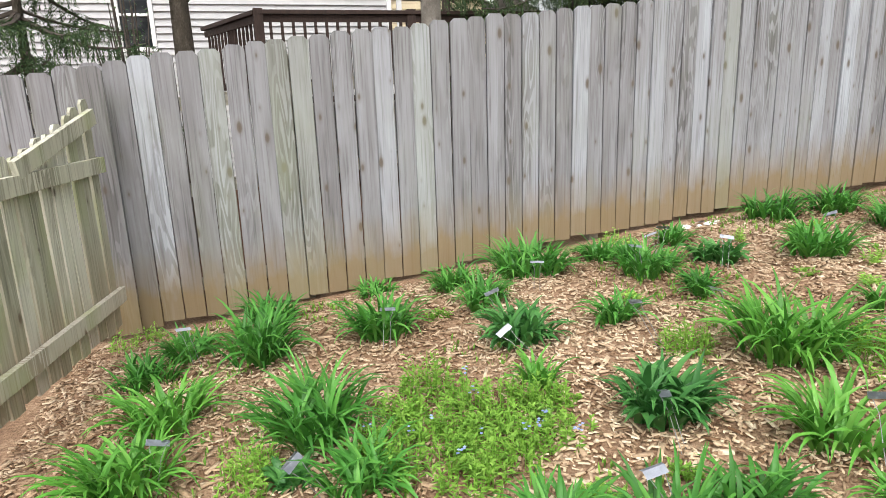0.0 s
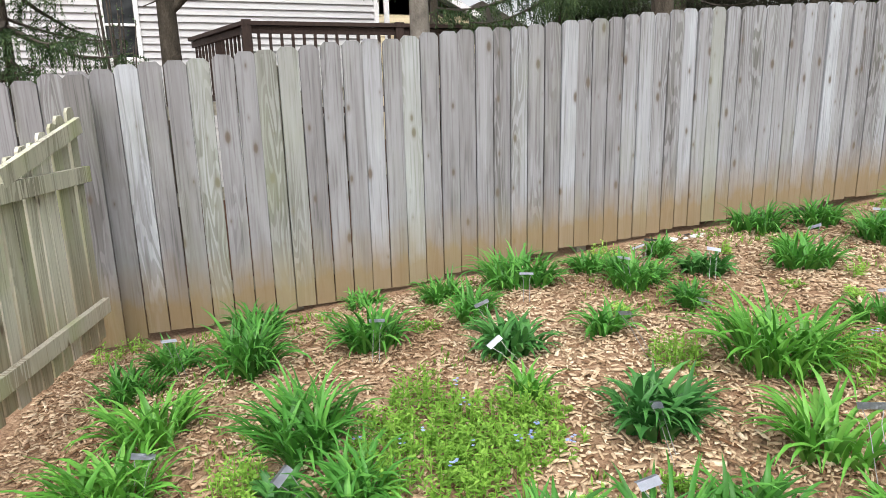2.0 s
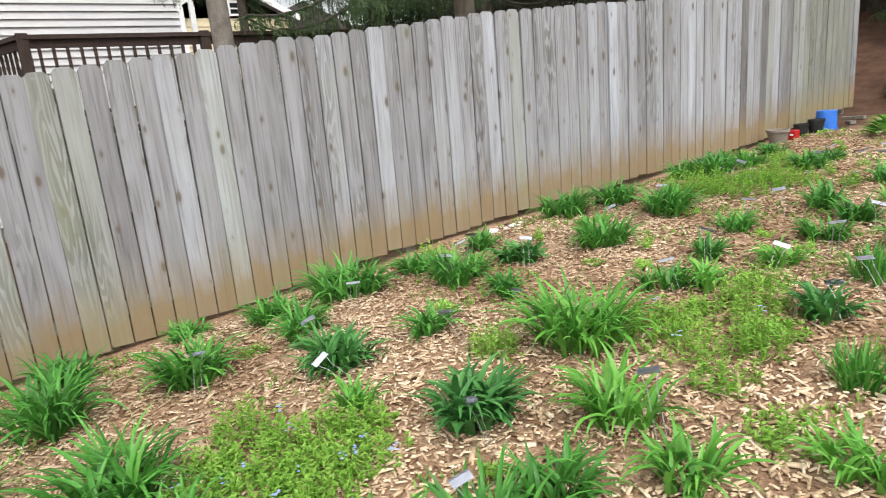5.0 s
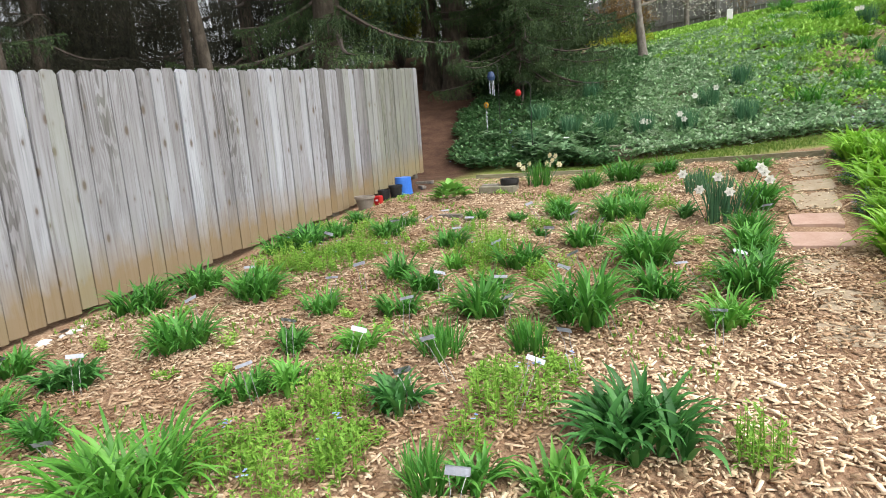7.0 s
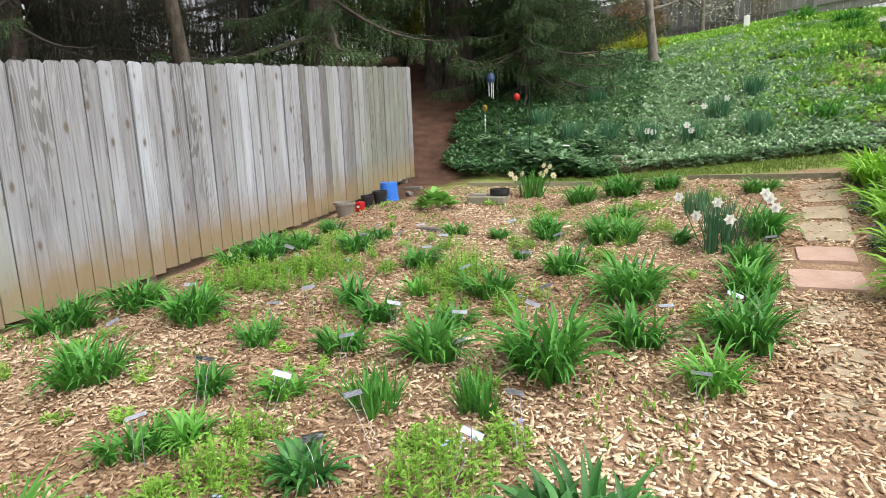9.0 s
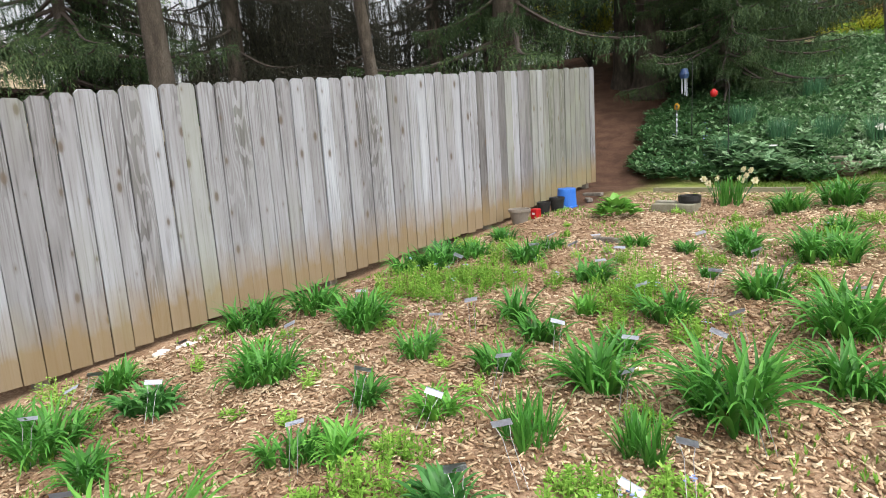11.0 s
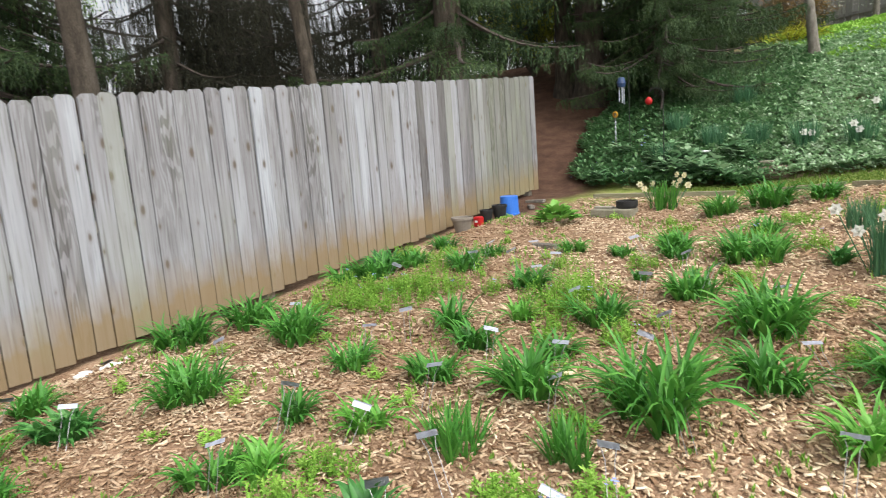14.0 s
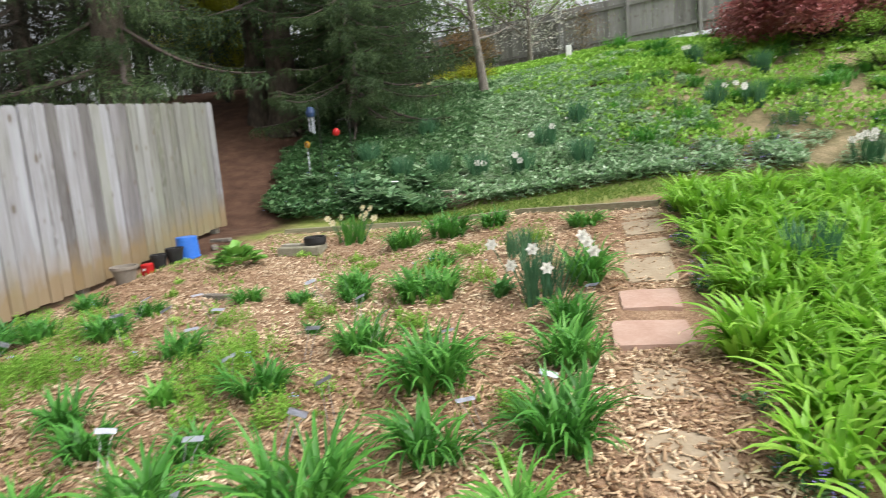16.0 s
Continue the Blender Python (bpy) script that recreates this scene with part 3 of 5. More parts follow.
for a, b in (((9.92, 4.15), (9.98, 2.35)), ((9.85, 2.2), (9.72, 1.2)), ((9.70, 1.12), (9.02, -0.38))):
    c = ((a[0] + b[0]) / 2, (a[1] + b[1]) / 2)
    ob = tagged(new("edging_timber", bm_mesh("edging_timber", bar_bm((a[0] - c[0], a[1] - c[1], ground(*a) - ground(*c)), (b[0] - c[0], b[1] - c[1], ground(*b) - ground(*c)), 0.09, 0.12), M_TIMBER)),
                "weathered landscape timber edging the mulched bed", "timber", "timbers along the bed")
    ob.location = (*c, ground(*c) + 0.0)


# ---- pots, bucket, block beside the fence ----
def open_vessel(name, r0, r1, h, mat, label, cat, x, y, th=0.006, rim=0.012, handle=False):
    prof = [(0.001, 0), (r0, 0), (r1, h - 0.03), (r1 + rim, h - 0.03), (r1 + rim, h), (r1 - th, h), (r0 - th, 0.012), (0.001, 0.012)]
    ob = tagged(new(name, bm_mesh(name, lathe_bm(prof, 28), mat, False)), label, cat)
    ob.location = (x, y, ground(x, y) + 0.005)
    return ob


bucket = tagged(new("bucket", bm_mesh("bucket", lathe_bm([(0.001, 0.26), (0.115, 0.26), (0.118, 0.255), (0.128, 0.03), (0.138, 0.03), (0.138, 0.0), (0.126, 0.0), (0.108, 0.248), (0.001, 0.248)], 30), M_BLUE)),
                "bright blue plastic bucket upside down by the fence", "bucket")
bucket.location = (8.93, 4.93, ground(8.93, 4.93) + 0.006)
pot = open_vessel("flower_pot", 0.085, 0.125, 0.19, M_POT, "taupe plastic flower pot by the fence", "flower pot", 7.95, 5.02)
potting = part("potting_soil", lathe_bm([(0.001, 0.15), (0.112, 0.148)], 20), M_BARK, pot)
for bx, by, bh, br, lab in ((8.55, 5.05, 0.17, 0.085, "black plastic nursery pot with a green seedling"), (8.68, 4.93, 0.19, 0.095, "black plastic nursery pot with dark soil")):
    np_ = open_vessel("nursery_pot", br * 0.75, br, bh, M_BLACK, lab, "plant pot", bx, by, 0.003, 0.006)
    part("potting_soil", lathe_bm([(0.001, bh - 0.02), (br - 0.006, bh - 0.022)], 16), M_BARK, np_)
red_can = tagged(new("red_container", bm_mesh("red_container", box_bm(-0.055, 0.055, -0.05, 0.05, 0, 0.13, 0.014), M_RED)), "small red plastic container with a pale label", "container")
red_can.location = (8.25, 4.98, ground(8.25, 4.98))
part("label", box_bm(-0.057, -0.0555, -0.02, 0.02, 0.06, 0.085), M_TRIM, red_can, "white paper label")

block = tagged(new("concrete_block"), "mossy grey concrete block lying on the mulch", "block")
block.location = (8.84, 3.44, ground(8.84, 3.44) - 0.01)
block.rotation_euler = (0, 0, radians(3))
part("body", box_bm(-0.15, 0.15, -0.24, 0.24, 0, 0.10, 0.01), M_CONC, block)
pan = tagged(new("black_pan", bm_mesh("black_pan", lathe_bm([(0.001, 0), (0.115, 0), (0.125, 0.03), (0.125, 0.085), (0.11, 0.085), (0.1, 0.02), (0.001, 0.02)], 26), M_BLACK)), "round black rubber pan on a concrete block", "pan")
pan.location = (8.88, 3.30, ground(8.84, 3.44) + 0.091)
piece = tagged(new("wood_piece", bm_mesh("wood_piece", box_bm(-0.05, 0.05, -0.11, 0.11, 0, 0.02, 0.003), M_RAIL)), "flat brown wooden offcut on a concrete block", "board")
piece.location = (8.84, 3.56, ground(8.84, 3.44) + 0.091)
for x, y, a, lab in ((9.25, 4.78, 35, "broken brown timber lying on bare soil"), (7.05, 3.42, 70, "brown stick lying on the mulch"), (9.6, 4.9, 80, "grey timber offcut lying on bare soil")):
    o = tagged(new("timber_offcut", bm_mesh("timber_offcut", box_bm(-0.16, 0.16, -0.035, 0.035, 0, 0.05, 0.008), M_BARK_GREY)), lab, "timber")
    o.matrix_basis = pose(x, y, ground(x, y) - 0.006, 0, 3, a)


# ---- plants ----
def blade(base, az, length, width, tilt, droop, seg=6, fold=0.22, twist=0.0):
    """A strap leaf: base, heading, length, width, first lean from upright and how far it arches over (degrees)."""
    vs, fs = [], []
    p = np.array(base, float)
    ca, sa = math.cos(az), math.sin(az)
    step = length / seg
    for i in range(seg + 1):
        s = i / seg
        th = radians(tilt + droop * s ** 1.6)
        out = np.array([ca * math.sin(th), sa * math.sin(th), math.cos(th)])
        nrm = np.array([-ca * math.cos(th), -sa * math.cos(th), math.sin(th)])
        a2 = twist * s
        side = np.array([-sa, ca, 0.0]) * math.cos(a2) + nrm * math.sin(a2)
        w = width * (0.6 + 0.4 * min(1, s * 4)) * (1 - s ** 2.4) * 0.5 + 0.0006
        vs += [p - side * w + nrm * fold * w, p, p + side * w + nrm * fold * w]
        p = p + out * step
    for i in range(seg):
        a = i * 3
        fs += [(a, a + 1, a + 4, a + 3), (a + 1, a + 2, a + 5, a + 4)]
    return vs, fs


def leaf_pool(mat, seed, count=8):
    rnd = random.Random(seed)
    pool = []
    for _ in range(count):
        sh = Shape()
        sh.add(*blade((0, 0, 0), 0, 1.0, rnd.uniform(0.07, 0.10), rnd.uniform(15, 40), rnd.uniform(75, 135), 7, 0.3, rnd.uniform(-0.5, 0.5)))
        pool.append(sh.mesh("leaf", mat, True))
    return pool


LEAVES = {"b": leaf_pool(M_BRIGHT, 4), "d": leaf_pool(M_DAY, 1), "l": leaf_pool(M_DAYL, 2), "k": leaf_pool(M_DAYK, 3)}


def strap_clump(name, kind, w, h, rnd, density=1.0, singles=0):
    """A clump of fans of strap leaves, w across and h high. Some outer leaves are parts of their own."""
    mat = {"d": M_DAY, "l": M_DAYL, "k": M_DAYK, "g": M_DAY, "n": M_NARC, "y": M_DAY, "b": M_BRIGHT}[kind]
    sh = Shape()
    upright = kind in "gny"
    broad, short = {"b": (1.75, 0.85), "k": (1.9, 0.9)}.get(kind, (1.15, 1.0))
    fans = max(4, int(16 * density * (w / 0.4) ** 1.2))
    for _ in range(fans):
        r, a0 = 0.36 * w * math.sqrt(rnd.random()), rnd.uniform(0, 6.283)
        bx, by = r * math.cos(a0), r * math.sin(a0)
        face = rnd.uniform(0, 3.14)
        for k in range(rnd.randint(6, 9)):
            az = face + (math.pi if k % 2 else 0) + rnd.uniform(-0.5, 0.5)
            if r > 0.2 * w and rnd.random() < 0.6:
                az = a0 + rnd.uniform(-0.8, 0.8)
            ln = h * (rnd.uniform(0.75, 1.15) if upright else rnd.uniform(0.65, 1.3) * short)
            wd = rnd.uniform(0.009, 0.014) if upright else rnd.uniform(0.015, 0.025) * min(1.25, 0.65 + h) * broad
            tilt = rnd.uniform(0, 42 if kind == "g" else 18) if upright else rnd.uniform(2, 38)
            droop = rnd.uniform(5, 35) if upright else rnd.uniform(50, 152)
            sh.add(*blade((bx + rnd.uniform(-0.012, 0.012), by + rnd.uniform(-0.012, 0.012), -0.01), az, ln, wd, tilt, droop, 5 if upright else 6, 0.3, rnd.uniform(-0.5, 0.5)))
    ob = new(name)
    tagged(part("foliage", sh.mesh("foliage", mat, True), None, ob), kind="stuff")
    for k in range(singles):
        a0 = 6.283 * (k + rnd.random()) / singles
        r = 0.2 * w
        lf = part("leaf", rnd.choice(LEAVES[kind]), None, ob)
        q = h * rnd.uniform(0.8, 1.2)
        lf.matrix_basis = pose(r * math.cos(a0), r * math.sin(a0), 0, 0, 0, math.degrees(a0) + rnd.uniform(-20, 20)) @ Matrix.Diagonal((q, q, q, 1))
    return ob


def ovate(base, az, length, width, tilt, curl=20):
    """A small oval leaf of six vertices."""
    ca, sa = math.cos(az), math.sin(az)
    p = np.array(base, float)
    vs = [p]
    th = radians(tilt)
    out = np.array([ca * math.sin(th), sa * math.sin(th), math.cos(th)])
    side = np.array([-sa, ca, 0.0])
    th2 = radians(tilt + curl)
    out2 = np.array([ca * math.sin(th2), sa * math.sin(th2), math.cos(th2)])
    m = p + out * length * 0.45
    vs += [m - side * width / 2, m + side * width / 2, m + out2 * length * 0.55]
    return vs, [(0, 2, 3), (0, 3, 1)]


def herb_patch(name, w, h, rnd, mat=None, leafy=260, flowers=0, petal=None):
    """A loose mound of upright leafy stems, with small flowers above."""
    sh, fl = Shape(), Shape()
    stems = max(10, int(leafy * (w / 0.3) ** 1.3 / 8))
    for _ in range(stems):
        r, a0 = 0.5 * w * rnd.random() ** 0.6, rnd.uniform(0, 6.283)
        x, y = r * math.cos(a0), r * math.sin(a0) * 0.85
        top = h * rnd.uniform(0.45, 1.0) * (1 - 0.45 * (2 * r / w) ** 2)
        lean, la = rnd.uniform(0, 0.35), rnd.uniform(0, 6.283)
        n = rnd.randint(7, 11)
        for k in range(n):
            s = (k + 0.5) / n
            b = (x + lean * top * s * math.cos(la), y + lean * top * s * math.sin(la), top * s)
            sh.add(*ovate(b, rnd.uniform(0, 6.283), rnd.uniform(0.025, 0.05) * (1.25 - 0.6 * s), rnd.uniform(0.009, 0.016), rnd.uniform(35, 80), rnd.uniform(0, 40)))
        sh.add(*blade((x, y, 0), la, top * 1.02, 0.004, 0, lean * 60, 2, 0.3))
        if rnd.random() < flowers:
            for k in range(rnd.randint(3, 6)):
                c = (x + lean * top * math.cos(la) + rnd.uniform(-0.018, 0.018), y + lean * top * math.sin(la) + rnd.uniform(-0.018, 0.018), top + rnd.uniform(0, 0.025))
                for q in range(5):
                    fl.add(*ovate(c, q * 1.257, 0.008, 0.008, 75, 0))
    ob = new(name)
    tagged(part("foliage", sh.mesh("foliage", mat or M_HERB), None, ob), kind="stuff")
    if fl.v:
        part("blossom", fl.mesh("blossom", petal or M_PETAL_B), None, ob, "tiny pale blue flowers")
    return ob


def narcissus_flower(mat, rnd):
    sh = Shape()
    for q in range(6):
        sh.add(*ovate((0, 0, 0), q * 1.047, 0.045, 0.034, 80, -10))
    for q in range(9):
        a, b = q * 0.698, (q + 1) * 0.698
        vs = [(0.010 * math.cos(a), 0.010 * math.sin(a), 0), (0.010 * math.cos(b), 0.010 * math.sin(b), 0), (0.017 * math.cos(b), 0.017 * math.sin(b), 0.026), (0.017 * math.cos(a), 0.017 * math.sin(a), 0.026)]
        sh.add(vs, [(0, 1, 2, 3)])
    return sh.mesh("flower", mat)


FL_W, FL_C = narcissus_flower(M_PETAL_W, random.Random(1)), narcissus_flower(M_PETAL_C, random.Random(2))
rp = random.Random(21)


def add_flowers(ob, spots, mesh, size, label, mat_stem):
    for (x, y, z, az) in spots:
        st = part("stem", bm_mesh("stem", bar_bm((x * 0.4, y * 0.4, 0), (x, y, z), 0.006, 0.006), mat_stem), None, ob)
        f = part("flower", mesh, None, st, label)
        f.matrix_basis = pose(x, y, z, 70, 0, -az) @ Matrix.Diagonal((size, size, size, 1))


# x, y, width, height, kind: d green, l light, k dark, g grassy, f herb, s seedling, n and y narcissus, h hosta
PLANTS_A = (
    (-0.82, 4.96, 0.24, 0.18, 's'), (-0.68, 5.17, 0.21, 0.13, 's'), (-0.37, 4.49, 0.33, 0.22, 'd'), (0.09, 4.89, 0.39, 0.25, 'd'), (0.01, 4.24, 0.5, 0.36, 'd'),
    (0.83, 5.05, 0.37, 0.16, 'd'), (0.71, 4.15, 0.43, 0.33, 'd'), (1.30, 4.65, 0.39, 0.23, 'd'), (1.33, 4.25, 0.32, 0.26, 'd'))
PLANTS_B = (
    (1.34, 3.65, 0.43, 0.29, 'k'), (1.83, 4.61, 0.62, 0.32, 'd'), (2.39, 4.57, 0.33, 0.23, 'd'), (2.47, 4.18, 0.52, 0.26, 'd'), (3.00, 4.60, 0.27, 0.2, 'd'),
    (2.97, 4.09, 0.37, 0.23, 'k'), (1.85, 3.58, 0.26, 0.24, 'd'), (2.49, 3.65, 0.29, 0.21, 'd'), (2.30, 2.85, 0.62, 0.40, 'l'), (1.95, 3.11, 0.24, 0.16, 'f'))
PLANTS_C = (
    (1.51, 2.69, 0.40, 0.30, 'k'), (1.91, 2.23, 0.34, 0.30, 'l'), (-0.58, 4.22, 0.38, 0.2, 'd'), (-0.41, 3.63, 0.38, 0.32, 'l'), (-0.50, 3.19, 0.46, 0.32, 'l'),
    (0.21, 3.24, 0.56, 0.34, 'd'), (0.75, 3.30, 0.27, 0.19, 'f'), (1.20, 3.16, 0.24, 0.19, 'l'), (0.08, 2.93, 0.19, 0.14, 'k'), (0.32, 2.80, 0.36, 0.24, 'd'))
PLANTS_D = (
    (-0.08, 3.01, 0.24, 0.17, 'f'), (0.53, 3.16, 0.25, 0.13, 'f'), (0.88, 3.06, 0.38, 0.12, 'f'), (0.58, 2.81, 0.41, 0.13, 'f'), (0.89, 2.77, 0.37, 0.12, 'f'),
    (1.17, 2.95, 0.20, 0.11, 'f'), (2.56, 2.65, 0.30, 0.19, 'f'), (4.0, 4.70, 0.46, 0.27, 'd'), (4.46, 4.55, 0.44, 0.25, 'd'), (4.36, 3.93, 0.5, 0.3, 'd'))
PLANTS_E = (
    (3.52, 3.83, 0.45, 0.28, 'd'), (3.61, 3.50, 0.15, 0.13, 's'), (5.47, 4.57, 0.33, 0.22, 'd'), (5.67, 4.35, 0.45, 0.25, 'd'), (6.08, 4.25, 0.35, 0.20, 'd'),
    (6.78, 4.43, 0.32, 0.19, 'd'), (6.09, 3.68, 0.33, 0.22, 'd'), (4.18, 3.21, 0.31, 0.20, 'd'), (5.27, 3.81, 0.7, 0.18, 'f'), (5.53, 3.61, 0.5, 0.18, 'f'))
PLANTS_F = (
    (4.91, 2.99, 0.22, 0.26, 'd'), (5.75, 2.88, 0.30, 0.25, 'd'), (6.92, 3.06, 0.27, 0.18, 'd'), (5.18, 2.63, 0.20, 0.19, 'l'), (4.69, 2.68, 0.29, 0.22, 'd'),
    (4.26, 2.64, 0.30, 0.19, 'd'), (3.60, 3.04, 0.21, 0.2, 'd'), (3.71, 2.62, 0.23, 0.20, 'l'), (3.73, 2.14, 0.30, 0.21, 'g'), (3.17, 2.10, 0.25, 0.22, 'k'))
PLANTS_G = (
    (3.10, 2.98, 0.35, 0.17, 'd'), (3.23, 2.73, 0.28, 0.19, 'l'), (3.02, 2.41, 0.36, 0.2, 'f'), (4.31, 2.07, 0.36, 0.3, 'd'), (5.78, 2.42, 0.39, 0.2, 'f'),
    (5.31, 2.14, 0.38, 0.24, 'd'), (6.14, 2.19, 0.15, 0.13, 'd'), (4.30, 1.45, 0.48, 0.40, 'd'), (3.87, 1.66, 0.27, 0.2, 'g'), (3.30, 1.59, 0.37, 0.22, 'f'))
PLANTS_H = (
    (5.42, 1.22, 0.48, 0.36, 'd'), (4.78, 1.08, 0.33, 0.28, 'd'), (5.85, 1.72, 0.36, 0.25, 'd'), (6.86, 1.55, 0.62, 0.29, 'd'), (6.85, 2.12, 0.23, 0.20, 'd'),
    (6.91, 2.60, 0.29, 0.12, 'd'), (3.14, 1.01, 0.5, 0.31, 'k'), (3.14, 0.60, 0.20, 0.2, 'f'), (2.69, 2.14, 0.24, 0.18, 'f'), (2.66, 1.75, 0.27, 0.2, 'g'))
PLANTS_I = (
    (2.73, 1.58, 0.23, 0.18, 'd'), (2.78, 1.25, 0.36, 0.2, 'l'), (4.36, 0.70, 0.27, 0.26, 'l'), (4.92, 0.56, 0.44, 0.34, 'd'), (6.16, 0.49, 0.36, 0.28, 'd'),
    (6.68, 0.71, 0.45, 0.44, 'n'), (7.02, 0.39, 0.4, 0.36, 'd'), (6.82, 1.02, 0.15, 0.2, 'k'), (8.77, 2.24, 0.44, 0.30, 'd'), (9.03, 1.82, 0.5, 0.34, 'd'))
PLANTS_J = (
    (9.26, 1.36, 0.39, 0.23, 'd'), (9.20, 2.97, 0.42, 0.36, 'y'), (8.62, 0.38, 0.40, 0.21, 'd'), (5.70, 0.50, 0.38, 0.3, 'd'), (4.72, 2.14, 0.23, 0.18, 'd'),
    (5.32, 1.79, 0.16, 0.16, 's'), (5.05, 1.92, 0.22, 0.15, 'f'), (6.63, 3.76, 0.25, 0.15, 'd'), (7.86, 0.96, 0.38, 0.26, 'n'), (6.3, 4.55, 0.3, 0.14, 'f'), (0.82, 2.22, 0.3, 0.25, 'd'), (1.12, 2.04, 0.38, 0.28, 'd'), (1.42, 2.1, 0.3, 0.22, 'd'), (1.78, 1.85, 0.3, 0.22, 'l'), (2.15, 1.5, 0.3, 0.2, 'l'))
PLANTS_K = (
    (3.39, 4.36, 0.14, 0.12, 's'), (5.15, 4.17, 0.5, 0.2, 'f'), (5.95, 4.5, 0.36, 0.23, 'k'), (6.28, 3.83, 0.25, 0.2, 'd'), (5.93, 3.43, 0.14, 0.16, 's'), (5.47, 2.41, 0.31, 0.25, 'f'),
    (7.06, 2.19, 0.36, 0.25, 'd'), (7.74, 1.62, 0.28, 0.19, 'd'), (2.75, 4.95, 0.3, 0.16, 's'))

NAMES = {"d": ("daylily", "clump of arching green daylily leaves in wood mulch", "plant"), "l": ("daylily", "light green daylily clump with arching strap leaves", "plant"),
         "k": ("daylily", "dark blue-green daylily clump with broad strap leaves", "plant"), "g": ("grassy_clump", "tuft of upright narrow green leaves in mulch", "plant"),
         "f": ("forget_me_not", "low yellow-green forget-me-not patch with tiny blue flowers", "plant"), "s": ("seedling", "small fresh green leafy seedling in mulch", "plant"),
         "n": ("narcissus", "upright blue-green narcissus clump", "flower"), "y": ("narcissus", "narcissus clump with cream flowers at the bed's edge", "flower")}

for (px, py, pw, ph, kind) in PLANTS_A + PLANTS_B + PLANTS_C + PLANTS_D + PLANTS_E + PLANTS_F + PLANTS_G + PLANTS_H + PLANTS_I + PLANTS_J + PLANTS_K:
    nm, lab, cat = NAMES[kind]
    if kind == "f":
        ob = herb_patch(nm, pw * 1.25, ph * 1.3, rp, leafy=340, flowers=0.02)
    elif kind == "s":
        ob = herb_patch(nm, pw, ph, rp, M_YOUNG, 160)
    else:
        near = px < 5.3 and kind in "dlk"
        grow = 0.9 if px < 3 else 0.95
        ob = strap_clump(nm, kind, pw * grow, ph * grow, rp, {"d": 1.3, "k": 1.3, "g": 1.7}.get(kind, 1.1), 10 if near else (7 if kind in "dlk" else 0))
    ob.location = (px, py, ground(px, py))
    ob.rotation_euler = (0, 0, rp.uniform(0, 6.28))
    if (px, py) == (6.68, 0.71):
        lab = "narcissus clump in bloom with large white flowers"
        ob.rotation_euler = (0, 0, 0)
        add_flowers(ob, ((-0.22, 0.03, 0.40, 95), (-0.24, 0.17, 0.30, 105), (-0.26, -0.06, 0.28, 85), (-0.1, 0.31, 0.42, 100), (-0.12, -0.32, 0.42, 80), (-0.14, -0.36, 0.36, 90), (-0.1, -0.29, 0.46, 75)), FL_W, 1.08, "white narcissus flower", M_NARC)
    if kind == "y":
        ob.rotation_euler = (0, 0, 0)
        add_flowers(ob, [(rp.uniform(-0.1, 0.1), s, rp.uniform(0.22, 0.42), rp.uniform(60, 130)) for s in (-0.3, -0.27, -0.22, -0.2, -0.17, -0.14, -0.1, 0.15, 0.2, 0.26)], FL_C, 1.05, "cream narcissus flower", M_NARC)
    tagged(ob, lab, cat, "plants of the mulched bed")


# self-sown forget-me-nots and weeds between the rows
taken = [(p[0], p[1]) for p in PLANTS_A + PLANTS_B + PLANTS_C + PLANTS_D + PLANTS_E + PLANTS_F + PLANTS_G + PLANTS_H + PLANTS_I + PLANTS_J + PLANTS_K]
HERB_SPOTS = ((2.75, 2.55, 0.4), (2.5, 2.4, 0.4), (2.85, 2.2, 0.35), (2.35, 2.1, 0.3), (3.35, 2.5, 0.3), (3.5, 1.75, 0.3), (3.6, 1.45, 0.3), (2.95, 1.7, 0.3), (2.45, 1.35, 0.3), (2.2, 1.75, 0.35), (4.05, 1.75, 0.25),
              (4.55, 1.7, 0.25), (5.0, 2.3, 0.35), (5.3, 2.45, 0.4), (5.55, 2.7, 0.35), (5.0, 3.9, 0.35), (5.6, 3.95, 0.4), (6.0, 3.95, 0.35), (4.9, 4.15, 0.35), (6.45, 4.2, 0.35), (5.6, 3.1, 0.3), (6.4, 2.9, 0.3), (6.5, 2.3, 0.3),
              (6.2, 1.5, 0.3), (7.3, 2.3, 0.3), (7.6, 1.7, 0.35), (7.2, 1.2, 0.3), (8.1, 1.4, 0.35), (7.9, 2.4, 0.3), (8.3, 0.8, 0.35), (5.15, 0.75, 0.25), (0.45, 3.0, 0.35), (0.75, 2.95, 0.4), (1.05, 2.75, 0.35), (0.75, 2.6, 0.4), (1.1, 3.0, 0.3), (0.3, 2.55, 0.3))
for (px, py, pw) in HERB_SPOTS:
    ob = herb_patch("forget_me_not", pw, rp.uniform(0.11, 0.21), rp, leafy=230, flowers=0.02)
    ob.location = (px, py, ground(px, py))
    tagged(ob, NAMES["f"][1], "plant", "plants of the mulched bed")
for k in range(70):
    px, py = rp.uniform(-0.6, 8.8), rp.uniform(0.5, 5.15)
    if px < 2.2 and py < 2.2:
        continue
    if any((px - q[0]) ** 2 + (py - q[1]) ** 2 < 0.03 for q in taken):
        continue
    ob = herb_patch("seedling", rp.uniform(0.08, 0.2), rp.uniform(0.05, 0.12), rp, M_YOUNG if k % 2 else M_HERB, 200)
    ob.location = (px, py, ground(px, py))
    tagged(ob, NAMES["s"][1], "plant", "plants of the mulched bed")


